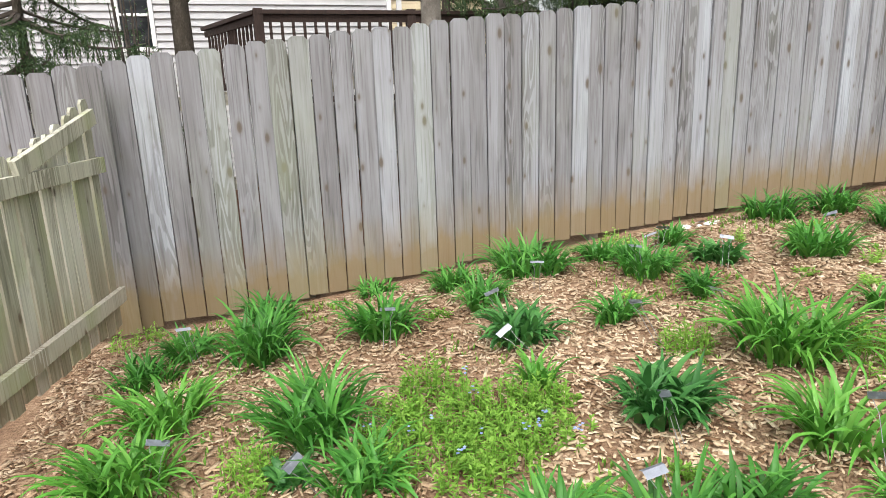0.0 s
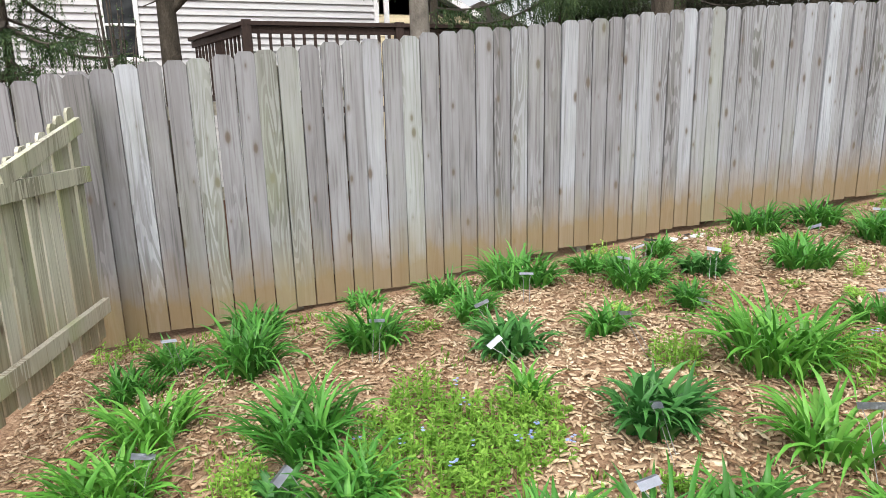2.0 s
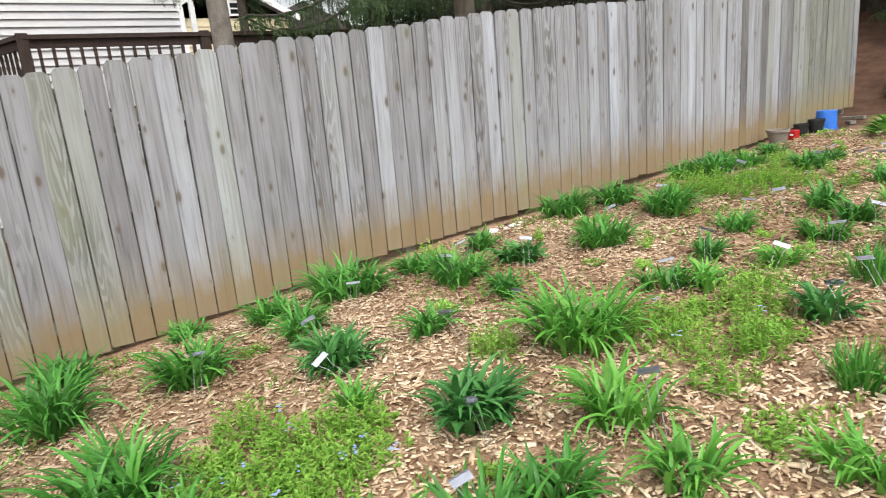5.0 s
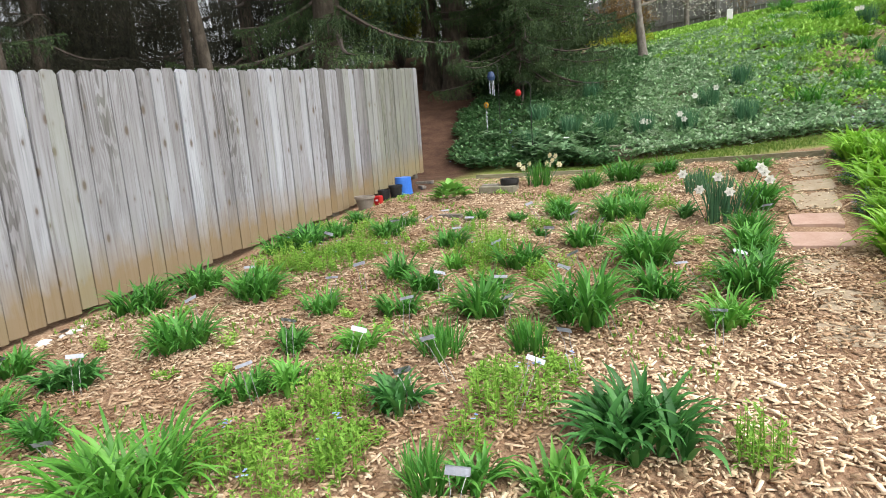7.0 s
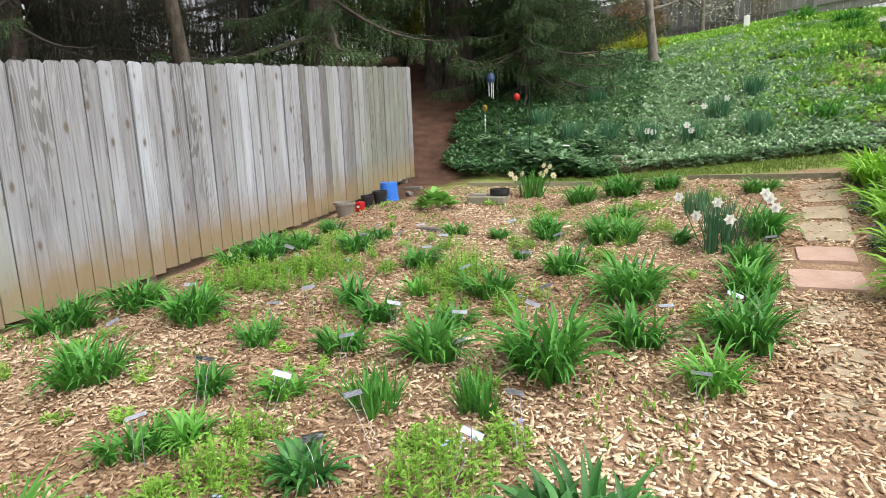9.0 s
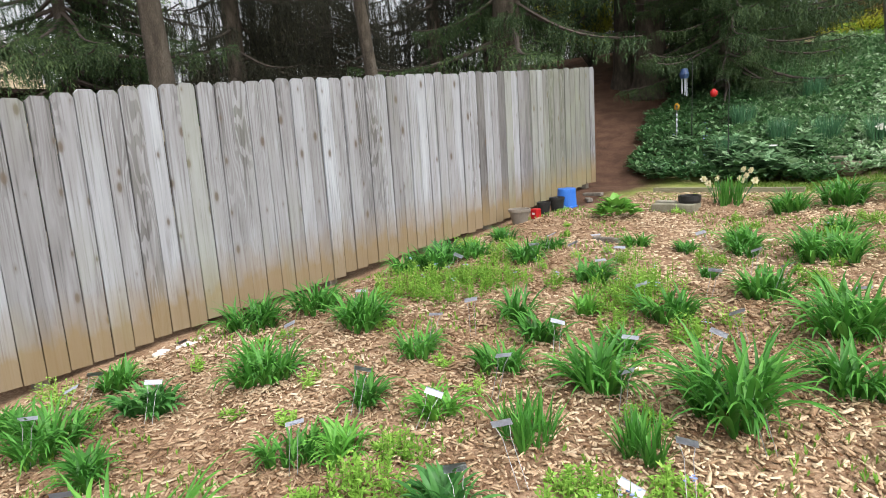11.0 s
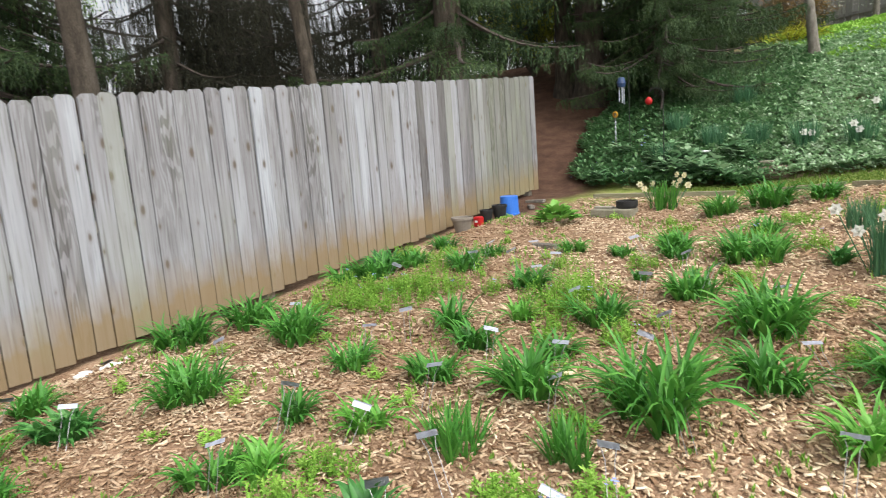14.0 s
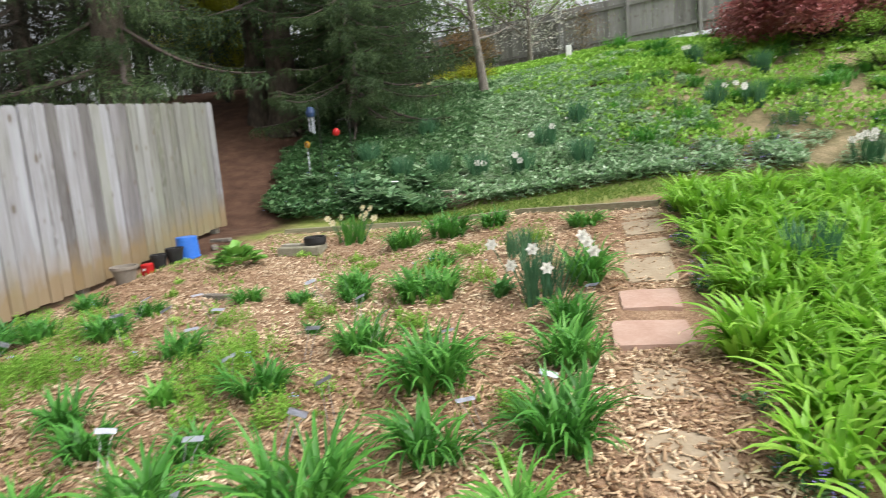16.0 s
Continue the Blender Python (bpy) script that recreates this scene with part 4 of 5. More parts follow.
def hosta(x, y, w, h):
    ob = tagged(new("hosta"), "fresh green hosta with broad leaves in mulch", "plant")
    ob.location = (x, y, ground(x, y))
    leaf = []
    for k in range(5):
        sh = Shape()
        sh.add(*blade((0, 0, 0), 0, 1.0, 0.62, rp.uniform(40, 60), rp.uniform(35, 60), 6, 0.3, rp.uniform(-0.3, 0.3)))
        leaf.append(sh.mesh("leaf", M_HOSTA, True))
    for k in range(90):
        a, t = rp.uniform(0, 6.283), rp.random() ** 0.6
        q = rp.uniform(0.12, 0.17)
        part("leaf", leaf[k % 5], None, ob).matrix_basis = pose(0.33 * w * t * math.cos(a), 0.33 * w * t * math.sin(a), h * (0.62 - 0.5 * t * t) * rp.uniform(0.7, 1.05), 0, -25 + 40 * t, math.degrees(a) + rp.uniform(-25, 25)) @ Matrix.Diagonal((q, q, q, 1))


hosta(8.22, 3.90, 0.56, 0.3)


# ---- zinc plant markers ----
def marker_meshes():
    bm = bmesh.new()
    w, h = 0.044, 0.03
    vs = [bm.verts.new(p) for p in ((-w, 0, 0), (w, 0, 0), (w, 0.004, h * 0.9), (w, 0.016, h * 1.12), (-w, 0.016, h * 1.12), (-w, 0.004, h * 0.9))]
    bm.faces.new((vs[0], vs[1], vs[2], vs[5]))
    bm.faces.new((vs[5], vs[2], vs[3], vs[4]))
    bmesh.ops.solidify(bm, geom=bm.faces[:], thickness=0.0016)
    plate = bm_mesh("plate", bm, M_ZINC)
    sh = Shape()
    for s in (1,):
        sh.add(*tube([(s * 0.018, 0.0, -0.26), (s * 0.018, 0.0, -0.05), (s * 0.03, 0.004, 0.0), (s * 0.03, 0.008, 0.02)], [0.0016] * 4, 5))
    return plate, sh.mesh("wire_leg", M_WIRE)


PLATE, LEGS = marker_meshes()
TAGS_A = ((4.60, 2.06), (4.08, 2.50), (3.60, 3.03), (3.64, 2.59), (3.52, 2.10), (3.13, 2.97), (2.97, 4.02), (2.85, 4.52), (2.43, 4.23), (3.90, 4.08), (4.54, 4.10), (4.65, 2.52), (4.21, 1.90))
TAGS_B = ((4.82, 1.69), (5.14, 1.69), (5.40, 2.35), (4.69, 3.19), (5.83, 2.85), (6.13, 2.85), (6.43, 1.94), (6.54, 3.72), (6.10, 3.61), (5.59, 4.05), (4.42, 3.26), (5.79, 2.02), (6.21, 3.30))
TAGS_C = ((6.53, 3.25), (5.98, 1.64), (4.23, 1.35), (6.79, 2.45), (4.94, 0.95), (5.19, 0.61), (4.19, 0.74), (6.38, 0.38), (5.77, 1.20), (3.75, 1.45), (3.42, 1.52), (2.52, 1.55), (3.22, 2.10))
TAGS_D = ((0.10, 2.79), (1.44, 2.58), (1.75, 4.30), (1.17, 3.45), (1.85, 3.37), (2.29, 3.31), (-0.40, 4.52), (-0.40, 3.23), (1.32, 4.00), (0.71, 4.05), (1.99, 2.18), (1.12, 2.19), (2.7, 4.45))
for k, (tx, ty) in enumerate(TAGS_A + TAGS_B + TAGS_C + TAGS_D):
    mk = tagged(new("plant_marker"), "bent zinc plant marker on wire legs", "plant marker", "plant markers of the bed")
    face = math.degrees(math.atan2(0.6 - ty, 1.2 - tx)) + 90 + rp.uniform(-30, 30)
    mk.matrix_basis = pose(tx, ty, ground(tx, ty) + rp.uniform(0.14, 0.19), rp.uniform(-68, -34), rp.choice((0, 0, 8, -12, 18, -25)), face)
    part("plate", PLATE, None, mk)
    part("wire_leg", LEGS, None, mk)
    part("wire_leg", LEGS, None, mk).scale = (-1, 1, 1)


# pale stones and a fallen label at the foot of the fence
for k in range(9):
    bm = bmesh.new()
    bmesh.ops.create_icosphere(bm, subdivisions=1, radius=1)
    for v in bm.verts:
        v.co *= rp.uniform(0.8, 1.15)
    s = rp.uniform(0.02, 0.042)
    x, y = 3.5 + rp.uniform(-0.1, 0.28), 5.0 + rp.uniform(-0.08, 0.1)
    ob = tagged(new("pebble", bm_mesh("pebble", bm, M_STONE_W, True)), "white pebble lying on the mulch", "stone", "white pebbles by the fence")
    ob.matrix_basis = pose(x, y, ground(x, y) + s * 0.4, 0, 0, rp.uniform(0, 180)) @ Matrix.Diagonal((s * 1.3, s, s * 0.7, 1))
lost = tagged(new("fallen_marker", PLATE), "zinc plant marker lying beside pale pebbles", "plant marker")
lost.matrix_basis = pose(3.64, 5.05, ground(3.64, 5.05) + 0.03, -65, 0, 20)


# ---- the bright daylily bed along the walk ----
variants = []
for k in range(7):
    v = strap_clump("bright_daylily", "b", 0.5, 0.38, rp, 0.6, 11)
    tagged(v, "dense bright green daylily clump beside the flagstone walk", "plant", "bright daylilies by the walk")
    variants.append(v)
spots = []
while len(spots) < 210:
    x, y = rp.uniform(3.6, 9.3), rp.uniform(-4.6, -0.38)
    edge = -0.36 - 0.05 * (x - 4.7)
    if y > edge or x < 4.3 - 0.9 * (y + 0.4) * -0.3 - 0.2 or x + 0.12 * y > 9.0:
        continue
    if any((x - a) ** 2 + (y - b) ** 2 < 0.26 ** 2 for a, b in spots):
        if rp.random() < 0.985:
            continue
    spots.append((x, y))
for k, (x, y) in enumerate(spots):
    m = pose(x, y, ground(x, y), 0, 0, rp.uniform(0, 360))
    if k < 7:
        variants[k].matrix_basis = m @ Matrix.Diagonal((1, 1, rp.uniform(0.8, 1.1), 1))
    else:
        copy_thing(variants[k % 7], m @ Matrix.Diagonal((rp.uniform(0.85, 1.15), rp.uniform(0.85, 1.15), rp.uniform(0.8, 1.15), 1)))
for x, y in ((6.9, -1.05), (11.25, -3.15)):
    ob = strap_clump("narcissus", "n", 0.4, 0.42, rp)
    ob.location = (x, y, ground(x, y))
    tagged(ob, "upright blue-green narcissus clump among bright leaves", "flower")
    if x > 10:
        add_flowers(ob, [(rp.uniform(-0.2, 0), rp.uniform(-0.2, 0.2), rp.uniform(0.3, 0.42), 90) for _ in range(6)], FL_W, 1.3, "white narcissus flower", M_NARC)
for k in range(26):
    x = rp.uniform(4.4, 9.2)
    y = -0.30 - 0.05 * (x - 4.7) + rp.uniform(-0.12, 0.05)
    ob = herb_patch("violet", 0.2, 0.12, rp, M_COVERD, 120, 0.5, M_PETAL_P)
    ob.location = (x, y, ground(x, y))
    tagged(ob, "low violet with small purple flowers at the walk's edge", "plant", "violets at the walk's edge")
for k in range(16):
    x, y = rp.uniform(8.75, 9.5), rp.uniform(-3.2, -0.5)
    ob = herb_patch("periwinkle", 0.4, 0.13, rp, M_COVER, 240, 0.3, M_PETAL_P)
    ob.location = (x, y, ground(x, y))
    tagged(ob, "mat of periwinkle with pale violet flowers", "plant", "periwinkle at the turf's edge")


# ---- the bank: rock, groundcover, bulbs ----
def scatter_leaves(name, label, mat, pts, size, tilt=(50, 95), whorl=4, slim=1.0):
    """Many small leaves in whorls on the points, as one mesh of four-sided leaves."""
    n = len(pts)
    rs = np.random.RandomState(len(name) * 7 + n)
    P = np.repeat(np.asarray(pts), whorl, 0)
    m = len(P)
    az, th = rs.uniform(0, 6.283, m), np.radians(rs.uniform(tilt[0], tilt[1], m))
    L, W = rs.uniform(0.7, 1.3, m) * size, rs.uniform(0.4, 0.58, m) * size * slim
    out = np.stack([np.cos(az) * np.sin(th), np.sin(az) * np.sin(th), np.cos(th)], -1)
    side = np.stack([-np.sin(az), np.cos(az), 0 * az], -1)
    mid = P + out * (L * 0.55)[:, None]
    rim = np.stack([mid - side * (W / 2)[:, None], P + out * L[:, None] - np.array([0, 0, 1]) * (0.15 * L)[:, None], mid + side * (W / 2)[:, None]], 1).reshape(-1, 3)
    # the leaves of a whorl share their foot
    V = np.concatenate([np.asarray(pts, float), rim])
    k = np.arange(m)
    Q = np.stack([k // whorl, n + 3 * k, n + 3 * k + 1, n + 3 * k + 2], -1)
    return tagged(new(name, big_mesh(name, V, Q, mat)), label, "ground cover", kind="stuff")


def region(n, x0, x1, y0, y1, keep, lift=0.12, seed=0):
    rs = np.random.RandomState(seed)
    out = []
    while len(out) < n:
        x, y = rs.uniform(x0, x1), rs.uniform(y0, y1)
        if keep(x, y):
            out.append((x, y, ground(x, y) + rs.uniform(0.3, 1.0) * lift))
    return out


def clumpy(x, y, f=0.8, lo=-0.1, s=0.0):
    return noise.noise((x * f, y * f, s)) > lo


scatter_leaves("groundcover", "variegated pachysandra covering the bank", M_COVER, region(30000, 11.15, 18.5, -2.6, 4.6, lambda x, y: y < 4.2 - 0.05 * (x - 11) and clumpy(x, y, 1.5, -0.5 + 0.42 * max(0.0, -y - 0.1 + 0.22 * (x - 12.5))), 0.17, 1), 0.078, (30, 88), 4)
# part of the spruces' shade here is put into the darker leaf colour
scatter_leaves("shade_groundcover", "ground cover under the spruces, its green darkened for their shade", M_COVERD, region(13000, 10.9, 17.5, 2.2, 7.0, lambda x, y: y < 4.9 + 0.3 * (x - 11) + 0.9 * noise.noise((x * 1.3, y * 1.3, 4)) and clumpy(x, y, 1.2, -0.6, 2), 0.18, 2), 0.10, (30, 88), 4)
scatter_leaves("periwinkle_bank", "periwinkle trailing at the foot of the bank", M_COVER, region(2600, 11.1, 12.4, -5.5, 1.5, lambda x, y: clumpy(x, y, 1.3, -0.2, 5), 0.1, 3), 0.06)
scatter_leaves("bank_weeds", "mixed green weeds and grass on the slope", M_YOUNG, region(11000, 12.0, 23.5, -9.0, 2.2, lambda x, y: y < 0.4 + 0.25 * (x - 13) and clumpy(x, y, 0.9, -0.05 - 0.25 * (y > -1.5), 7), 0.16, 4), 0.09, (10, 75))
scatter_leaves("upper_grass", "lush bright green grass at the top of the bank", M_YOUNG, region(12000, 16.2, 24.0, -3.5, 3.6, lambda x, y: clumpy(x, y, 0.6, -0.15, 9), 0.14, 5), 0.11, (5, 70))
scatter_leaves("broad_leaves", "broad pale green leaves at the foot of the bank", M_BROAD, region(260, 10.9, 12.0, 2.6, 4.6, lambda x, y: clumpy(x, y, 1.1, -0.1, 4), 0.36, 6), 0.18, (50, 90), 5)


def tuft_field(name, label, pts, mat, h):
    """Grass blades, three per point, each one narrow leaf of four vertices."""
    return scatter_leaves(name, label, mat, pts, h, (0, 35), 3, 0.4)


turf = region(9000, 9.6, 11.3, -6.5, 4.4, lambda x, y: y < 3.5 + 0.9 * noise.noise((x * 2.0, y * 2.0, 6)) and x > (9.95 if y > 1.2 else 9.05 + 0.47 * (y + 0.38)) + 0.05, 0.01, 7)
tb = tuft_field("turf", "short mossy turf on the garden strip", turf, M_GRASS, 0.05)
strip_far = region(2500, 9.6, 11.5, -16, -6.5, lambda x, y: True, 0.01, 17)
tuft_field("far_turf", "short turf going on beside the bank", strip_far, M_GRASS, 0.06)
sprigs = region(3200, -0.9, 9.4, 0.7, 5.2, lambda x, y: clumpy(x, y, 1.4, 0.1, 11), 0.01, 8)
tuft_field("weed_sprigs", "sparse green weed sprigs coming through the mulch", sprigs, M_HERB, 0.045)


def rock_mesh(name, sx, sy, sz, seed, mat):
    bm = bmesh.new()
    bmesh.ops.create_icosphere(bm, subdivisions=3, radius=1)
    for v in bm.verts:
        d = 1 + 0.25 * noise.noise(v.co * 1.3 + Vector((seed, 0, 0))) + 0.08 * noise.noise(v.co * 5 + Vector((seed, 3, 0)))
        v.co = Vector((math.copysign(abs(v.co.x) ** 0.7, v.co.x) * sx * d, math.copysign(abs(v.co.y) ** 0.7, v.co.y) * sy * d, v.co.z * sz * d))
    return bm_mesh(name, bm, mat, True)


rock = tagged(new("ledge_rock", rock_mesh("ledge_rock", 0.16, 0.30, 0.12, 2, M_ROCK)), "flat brown rock at the foot of the bank", "rock")
rock.location = (11.35, 2.22, ground(11.35, 2.22) + 0.06)
cap = tagged(new("pale_brick", bm_mesh("pale_brick", box_bm(-0.05, 0.05, -0.09, 0.09, 0, 0.06, 0.008), M_CONC)), "pale brick lying on a flat rock", "brick")
cap.location = (11.42, 2.26, ground(11.35, 2.22) + 0.17)
dish = tagged(new("white_dish", bm_mesh("white_dish", lathe_bm([(0.001, 0), (0.06, 0.0), (0.11, 0.025), (0.105, 0.03), (0.05, 0.01), (0.001, 0.01)], 20), M_TRIM)), "small white dish on a stake among leaves", "dish")
dish.location = (11.6, 3.15, ground(11.6, 3.15) + 0.28)
part("stake", bm_mesh("stake", bar_bm((0, 0, -0.3), (0, 0, 0.0), 0.012, 0.012), M_WIRE), None, dish)

BULBS = ((11.93, 1.21), (12.1, 1.88), (12.3, 2.57), (12.86, 0.86), (13.72, 0.36), (11.94, 0.31), (12.27, 3.15), (13.81, -1.9), (13.75, -2.49), (11.55, 3.7), (16.67, -2.08), (12.9, 3.9), (14.1, 3.1), (15.6, -3.1))
for k, (x, y) in enumerate(BULBS):
    ob = strap_clump("bank_narcissus", "n", 0.42, 0.47, rp, 1.7)
    ob.matrix_basis = pose(x, y, ground(x, y), 0, 0, rp.uniform(0, 360))
    tagged(ob, "upright blue-green daffodil leaves on the bank", "flower", "daffodil clumps on the bank")
    if k in (0, 1, 3, 7, 8, 10):
        ob.rotation_euler = (0, 0, 0)
        add_flowers(ob, [(rp.uniform(-0.25, -0.05), rp.uniform(-0.3, 0.3), rp.uniform(0.28, 0.42), 90) for _ in range(2)], FL_W, 1.4, "white narcissus flower", M_NARC)
rs = random.Random(33)
mound = [strap_clump("slope_perennial", "b", 0.55, 0.34, rs, 0.8), strap_clump("slope_perennial", "l", 0.5, 0.3, rs, 0.8), herb_patch("slope_herb", 0.6, 0.3, rs, M_YOUNG, 420), strap_clump("slope_perennial", "d", 0.5, 0.34, rs, 0.9), herb_patch("slope_herb", 0.5, 0.3, rs, M_COVERD, 420)]
for v, lab in zip(mound, ("bright green perennial mound on the slope", "green perennial mound on the slope", "leafy green herb mound on the slope", "deep green strap-leaved clump on the slope", "dark leafy mound on the slope")):
    tagged(v, lab, "plant", "perennials on the slope")
count = 0
while count < 200:
    x, y = rs.uniform(12.0, 21.5), rs.uniform(-8.0, 1.0)
    if y > 0.4 - 0.15 * (x - 12) or x > 20 - 0.2 * y:
        continue
    m = pose(x, y, ground(x, y), 0, 0, rs.uniform(0, 360))
    sc = rs.uniform(0.6, 1.25)
    if count < 5:
        mound[count].matrix_basis = m
    else:
        copy_thing(mound[rs.randrange(5)], m @ Matrix.Diagonal((sc, sc, sc * rs.uniform(0.7, 1.1), 1)))
    count += 1
scatter_leaves("white_blossoms", "scattered small white flowers on the slope", M_PETAL_W, region(120, 12.0, 20.0, -8.0, 1.0, lambda x, y: y < 0.6, 0.35, 12), 0.05, (40, 90), 5)
scatter_leaves("blue_blossoms", "blue-violet flowers along the foot of the bank", M_PETAL_P, region(420, 11.2, 13.2, -5.5, 0.2, lambda x, y: clumpy(x, y, 1.2, 0.05, 15), 0.16, 13), 0.035, (40, 90), 4)
scatter_leaves("blue_blossoms_shade", "small blue flowers in the shade of the spruces", M_PETAL_B, region(70, 11.2, 13.5, 3.6, 5.2, lambda x, y: True, 0.2, 14), 0.035, (40, 90), 4)


# ---- wind chime, red feeder, ornaments on stakes ----
def crook(name, label, cat, x, y, top, reach, az):
    ob = tagged(new(name), label, cat)
    ob.location = (x, y, ground(x, y))
    ca, sa = math.cos(az), math.sin(az)
    h = top - ground(x, y)
    pts = [(0, 0, -0.1), (0, 0, h * 0.5), (0, 0, h)] + [(ca * reach * (1 - math.cos(a)) / 2, sa * reach * (1 - math.cos(a)) / 2, h + 0.08 * math.sin(a)) for a in (0.7, 1.4, 2.2, 2.9)]
    sh = Shape()
    sh.add(*tube(pts, [0.006] * len(pts), 6))
    part("pole", sh.mesh("pole", M_BLACK), None, ob)
    return ob, (ca * reach, sa * reach, h)


cr, (hx, hy, hz) = crook("wind_chime", "blue wind chime with silver tubes on a crook", "wind chime", 12.0, 4.40, 2.55, 0.16, 1.2)
part("top_plate", lathe_bm([(0.001, 0.1), (0.05, 0.09), (0.075, 0.0), (0.06, -0.06), (0.001, -0.07)], 14), M_PETAL_B, cr, "blue ceramic top").location = (hx, hy, hz - 0.16)
bpy.data.objects["top_plate"].data.materials.clear()
bpy.data.objects["top_plate"].data.materials.append(plain_mat("blue_glaze", [(0.3, (0.015, 0.03, 0.08)), (0.7, (0.05, 0.09, 0.2))], 20, 0.3, 0, 0.05))
for k in range(5):
    a = k * 1.257
    tb_ = part("tube", lathe_bm([(0.009, -0.2 - 0.02 * k), (0.009, 0)], 8), M_ZINC, cr, "silver chime tube")
    tb_.location = (hx + 0.04 * math.cos(a), hy + 0.04 * math.sin(a), hz - 0.22)
cr2, (hx, hy, hz) = crook("hummingbird_feeder", "red glass feeder on a thin black crook", "bird feeder", 11.05, 3.55, 2.12, 0.20, 1.7)
part("globe", lathe_bm([(0.001, 0.06), (0.02, 0.055), (0.05, 0.02), (0.05, -0.02), (0.03, -0.05), (0.001, -0.055)], 16), M_RED, cr2, "red globe", True).location = (hx, hy, hz - 0.10)
orn = tagged(new("garden_ornament"), "sunflower ornament on a thin stake with beads", "ornament")
orn.location = (12.2, 4.72, ground(12.2, 4.72))
part("stake", bar_bm((0, 0, -0.1), (0, 0, 0.75), 0.012, 0.012), M_WIRE, orn)
part("disc", lathe_bm([(0.03, -0.012), (0.06, 0), (0.03, 0.012)], 14), plain_mat("amber_glaze", [(0.3, (0.5, 0.25, 0.03)), (0.7, (0.7, 0.4, 0.06))], 20, 0.4), orn, "amber ring").matrix_basis = pose(0, 0, 0.72, 90, 0, 70)
part("bead_string", lathe_bm([(0.001, 0.62), (0.018, 0.58), (0.006, 0.54), (0.018, 0.5), (0.006, 0.46), (0.018, 0.42), (0.006, 0.36), (0.016, 0.32), (0.001, 0.28)], 8), M_ZINC, orn, "pale glass beads")
post = tagged(new("white_post", bm_mesh("white_post", box_bm(-0.07, 0.07, -0.07, 0.07, -0.1, 0.42, 0.01), M_TRIM)), "short white painted post on the bank", "post")
post.location = (19.2, 0.45, ground(19.2, 0.45))


# ---- trees ----
def spruce_branch(seed, mat, length=1.0, hang=0.34, dense=34, needle=0.05, step=0.019, thick=0.0040):
    """A spruce bough of length 1 along +x, sweeping down then up, hung with needled twigs."""
    r = random.Random(seed)
    sh = Shape()
    n = 8
    pts = [(length * i / n, 0.03 * math.sin(i * 1.3 + seed), -0.20 * math.sin(math.pi * 0.62 * i / n) + 0.05 * (i / n) ** 3) for i in range(n + 1)]
    V, F = [], []

    def needles(p, d, ln, wide):
        """A needled twig: crossed narrow leaves along it."""
        d = np.array(d) / np.linalg.norm(d)
        s = np.cross(d, (0.2, 0.3, 0.93))
        s = s / (np.linalg.norm(s) + 1e-9)
        u = np.cross(s, d)
        k = max(4, int(ln / step))
        for i in range(k):
            q = np.array(p) + d * ln * (i / k)
            a = r.uniform(0, 6.283)
            e = (s * math.cos(a) + u * math.sin(a))
            e2 = (s * math.cos(a + 1.57) + u * math.sin(a + 1.57)) * thick
            tip = q + d * wide * 0.9 + e * wide * 0.75
            k0 = len(sh.v)
            sh.v += [tuple(q - e2), tuple(q + e2), tuple(tip)]
            sh.f.append((k0, k0 + 1, k0 + 2))
            tip = q + d * wide * 0.9 - e * wide * 0.75
            k0 = len(sh.v)
            sh.v += [tuple(q - e2), tuple(q + e2), tuple(tip)]
            sh.f.append((k0, k0 + 1, k0 + 2))

    for i in range(dense):
        t = (i + r.random()) / dense * 0.9 + 0.1
        j = min(int(t * n), n - 1)
        f = t * n - j
        p = np.array(pts[j]) * (1 - f) + np.array(pts[j + 1]) * f
        side = r.choice((-1, 1))
        out = np.array((0.5, side * r.uniform(0.5, 1.0), -0.15)) * (1 - 0.5 * t) * 0.34 * length
        q = p + out * r.uniform(0.3, 1)
        needles(p, q - p + 1e-6, np.linalg.norm(q - p), needle)
        for s in (0.35, 0.7, 1.0):
            b = p + (q - p) * s
            needles(b, (0.15 * r.uniform(-1, 1), 0.15 * r.uniform(-1, 1), -1), hang * r.uniform(0.35, 1.1) * (1.1 - 0.5 * t), needle)
    return sh.mesh("needles", mat)


BOUGHS = [spruce_branch(s, M_SPRUCE, 1.0, 0.20, 34, 0.027) for s in range(5)]
HANGING = [spruce_branch(20 + s, M_SPRUCE_SHADED, 1.0, 0.62, 20, 0.030) for s in range(5)]
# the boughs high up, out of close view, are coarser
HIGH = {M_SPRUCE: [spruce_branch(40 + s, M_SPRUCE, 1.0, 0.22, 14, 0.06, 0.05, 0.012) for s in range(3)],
        M_SPRUCE_SHADED: [spruce_branch(50 + s, M_SPRUCE_SHADED, 1.0, 0.5, 12, 0.06, 0.06, 0.012) for s in range(3)]}


def limb_mesh():
    sh = Shape()
    n = 8
    sh.add(*tube([(i / n, 0.02 * math.sin(i), -0.20 * math.sin(math.pi * 0.62 * i / n) + 0.05 * (i / n) ** 3) for i in range(n + 1)], [0.016 * (1 - 0.85 * i / n) + 0.002 for i in range(n + 1)], 5))
    return sh.mesh("limb", M_TWIG)


LIMB = limb_mesh()


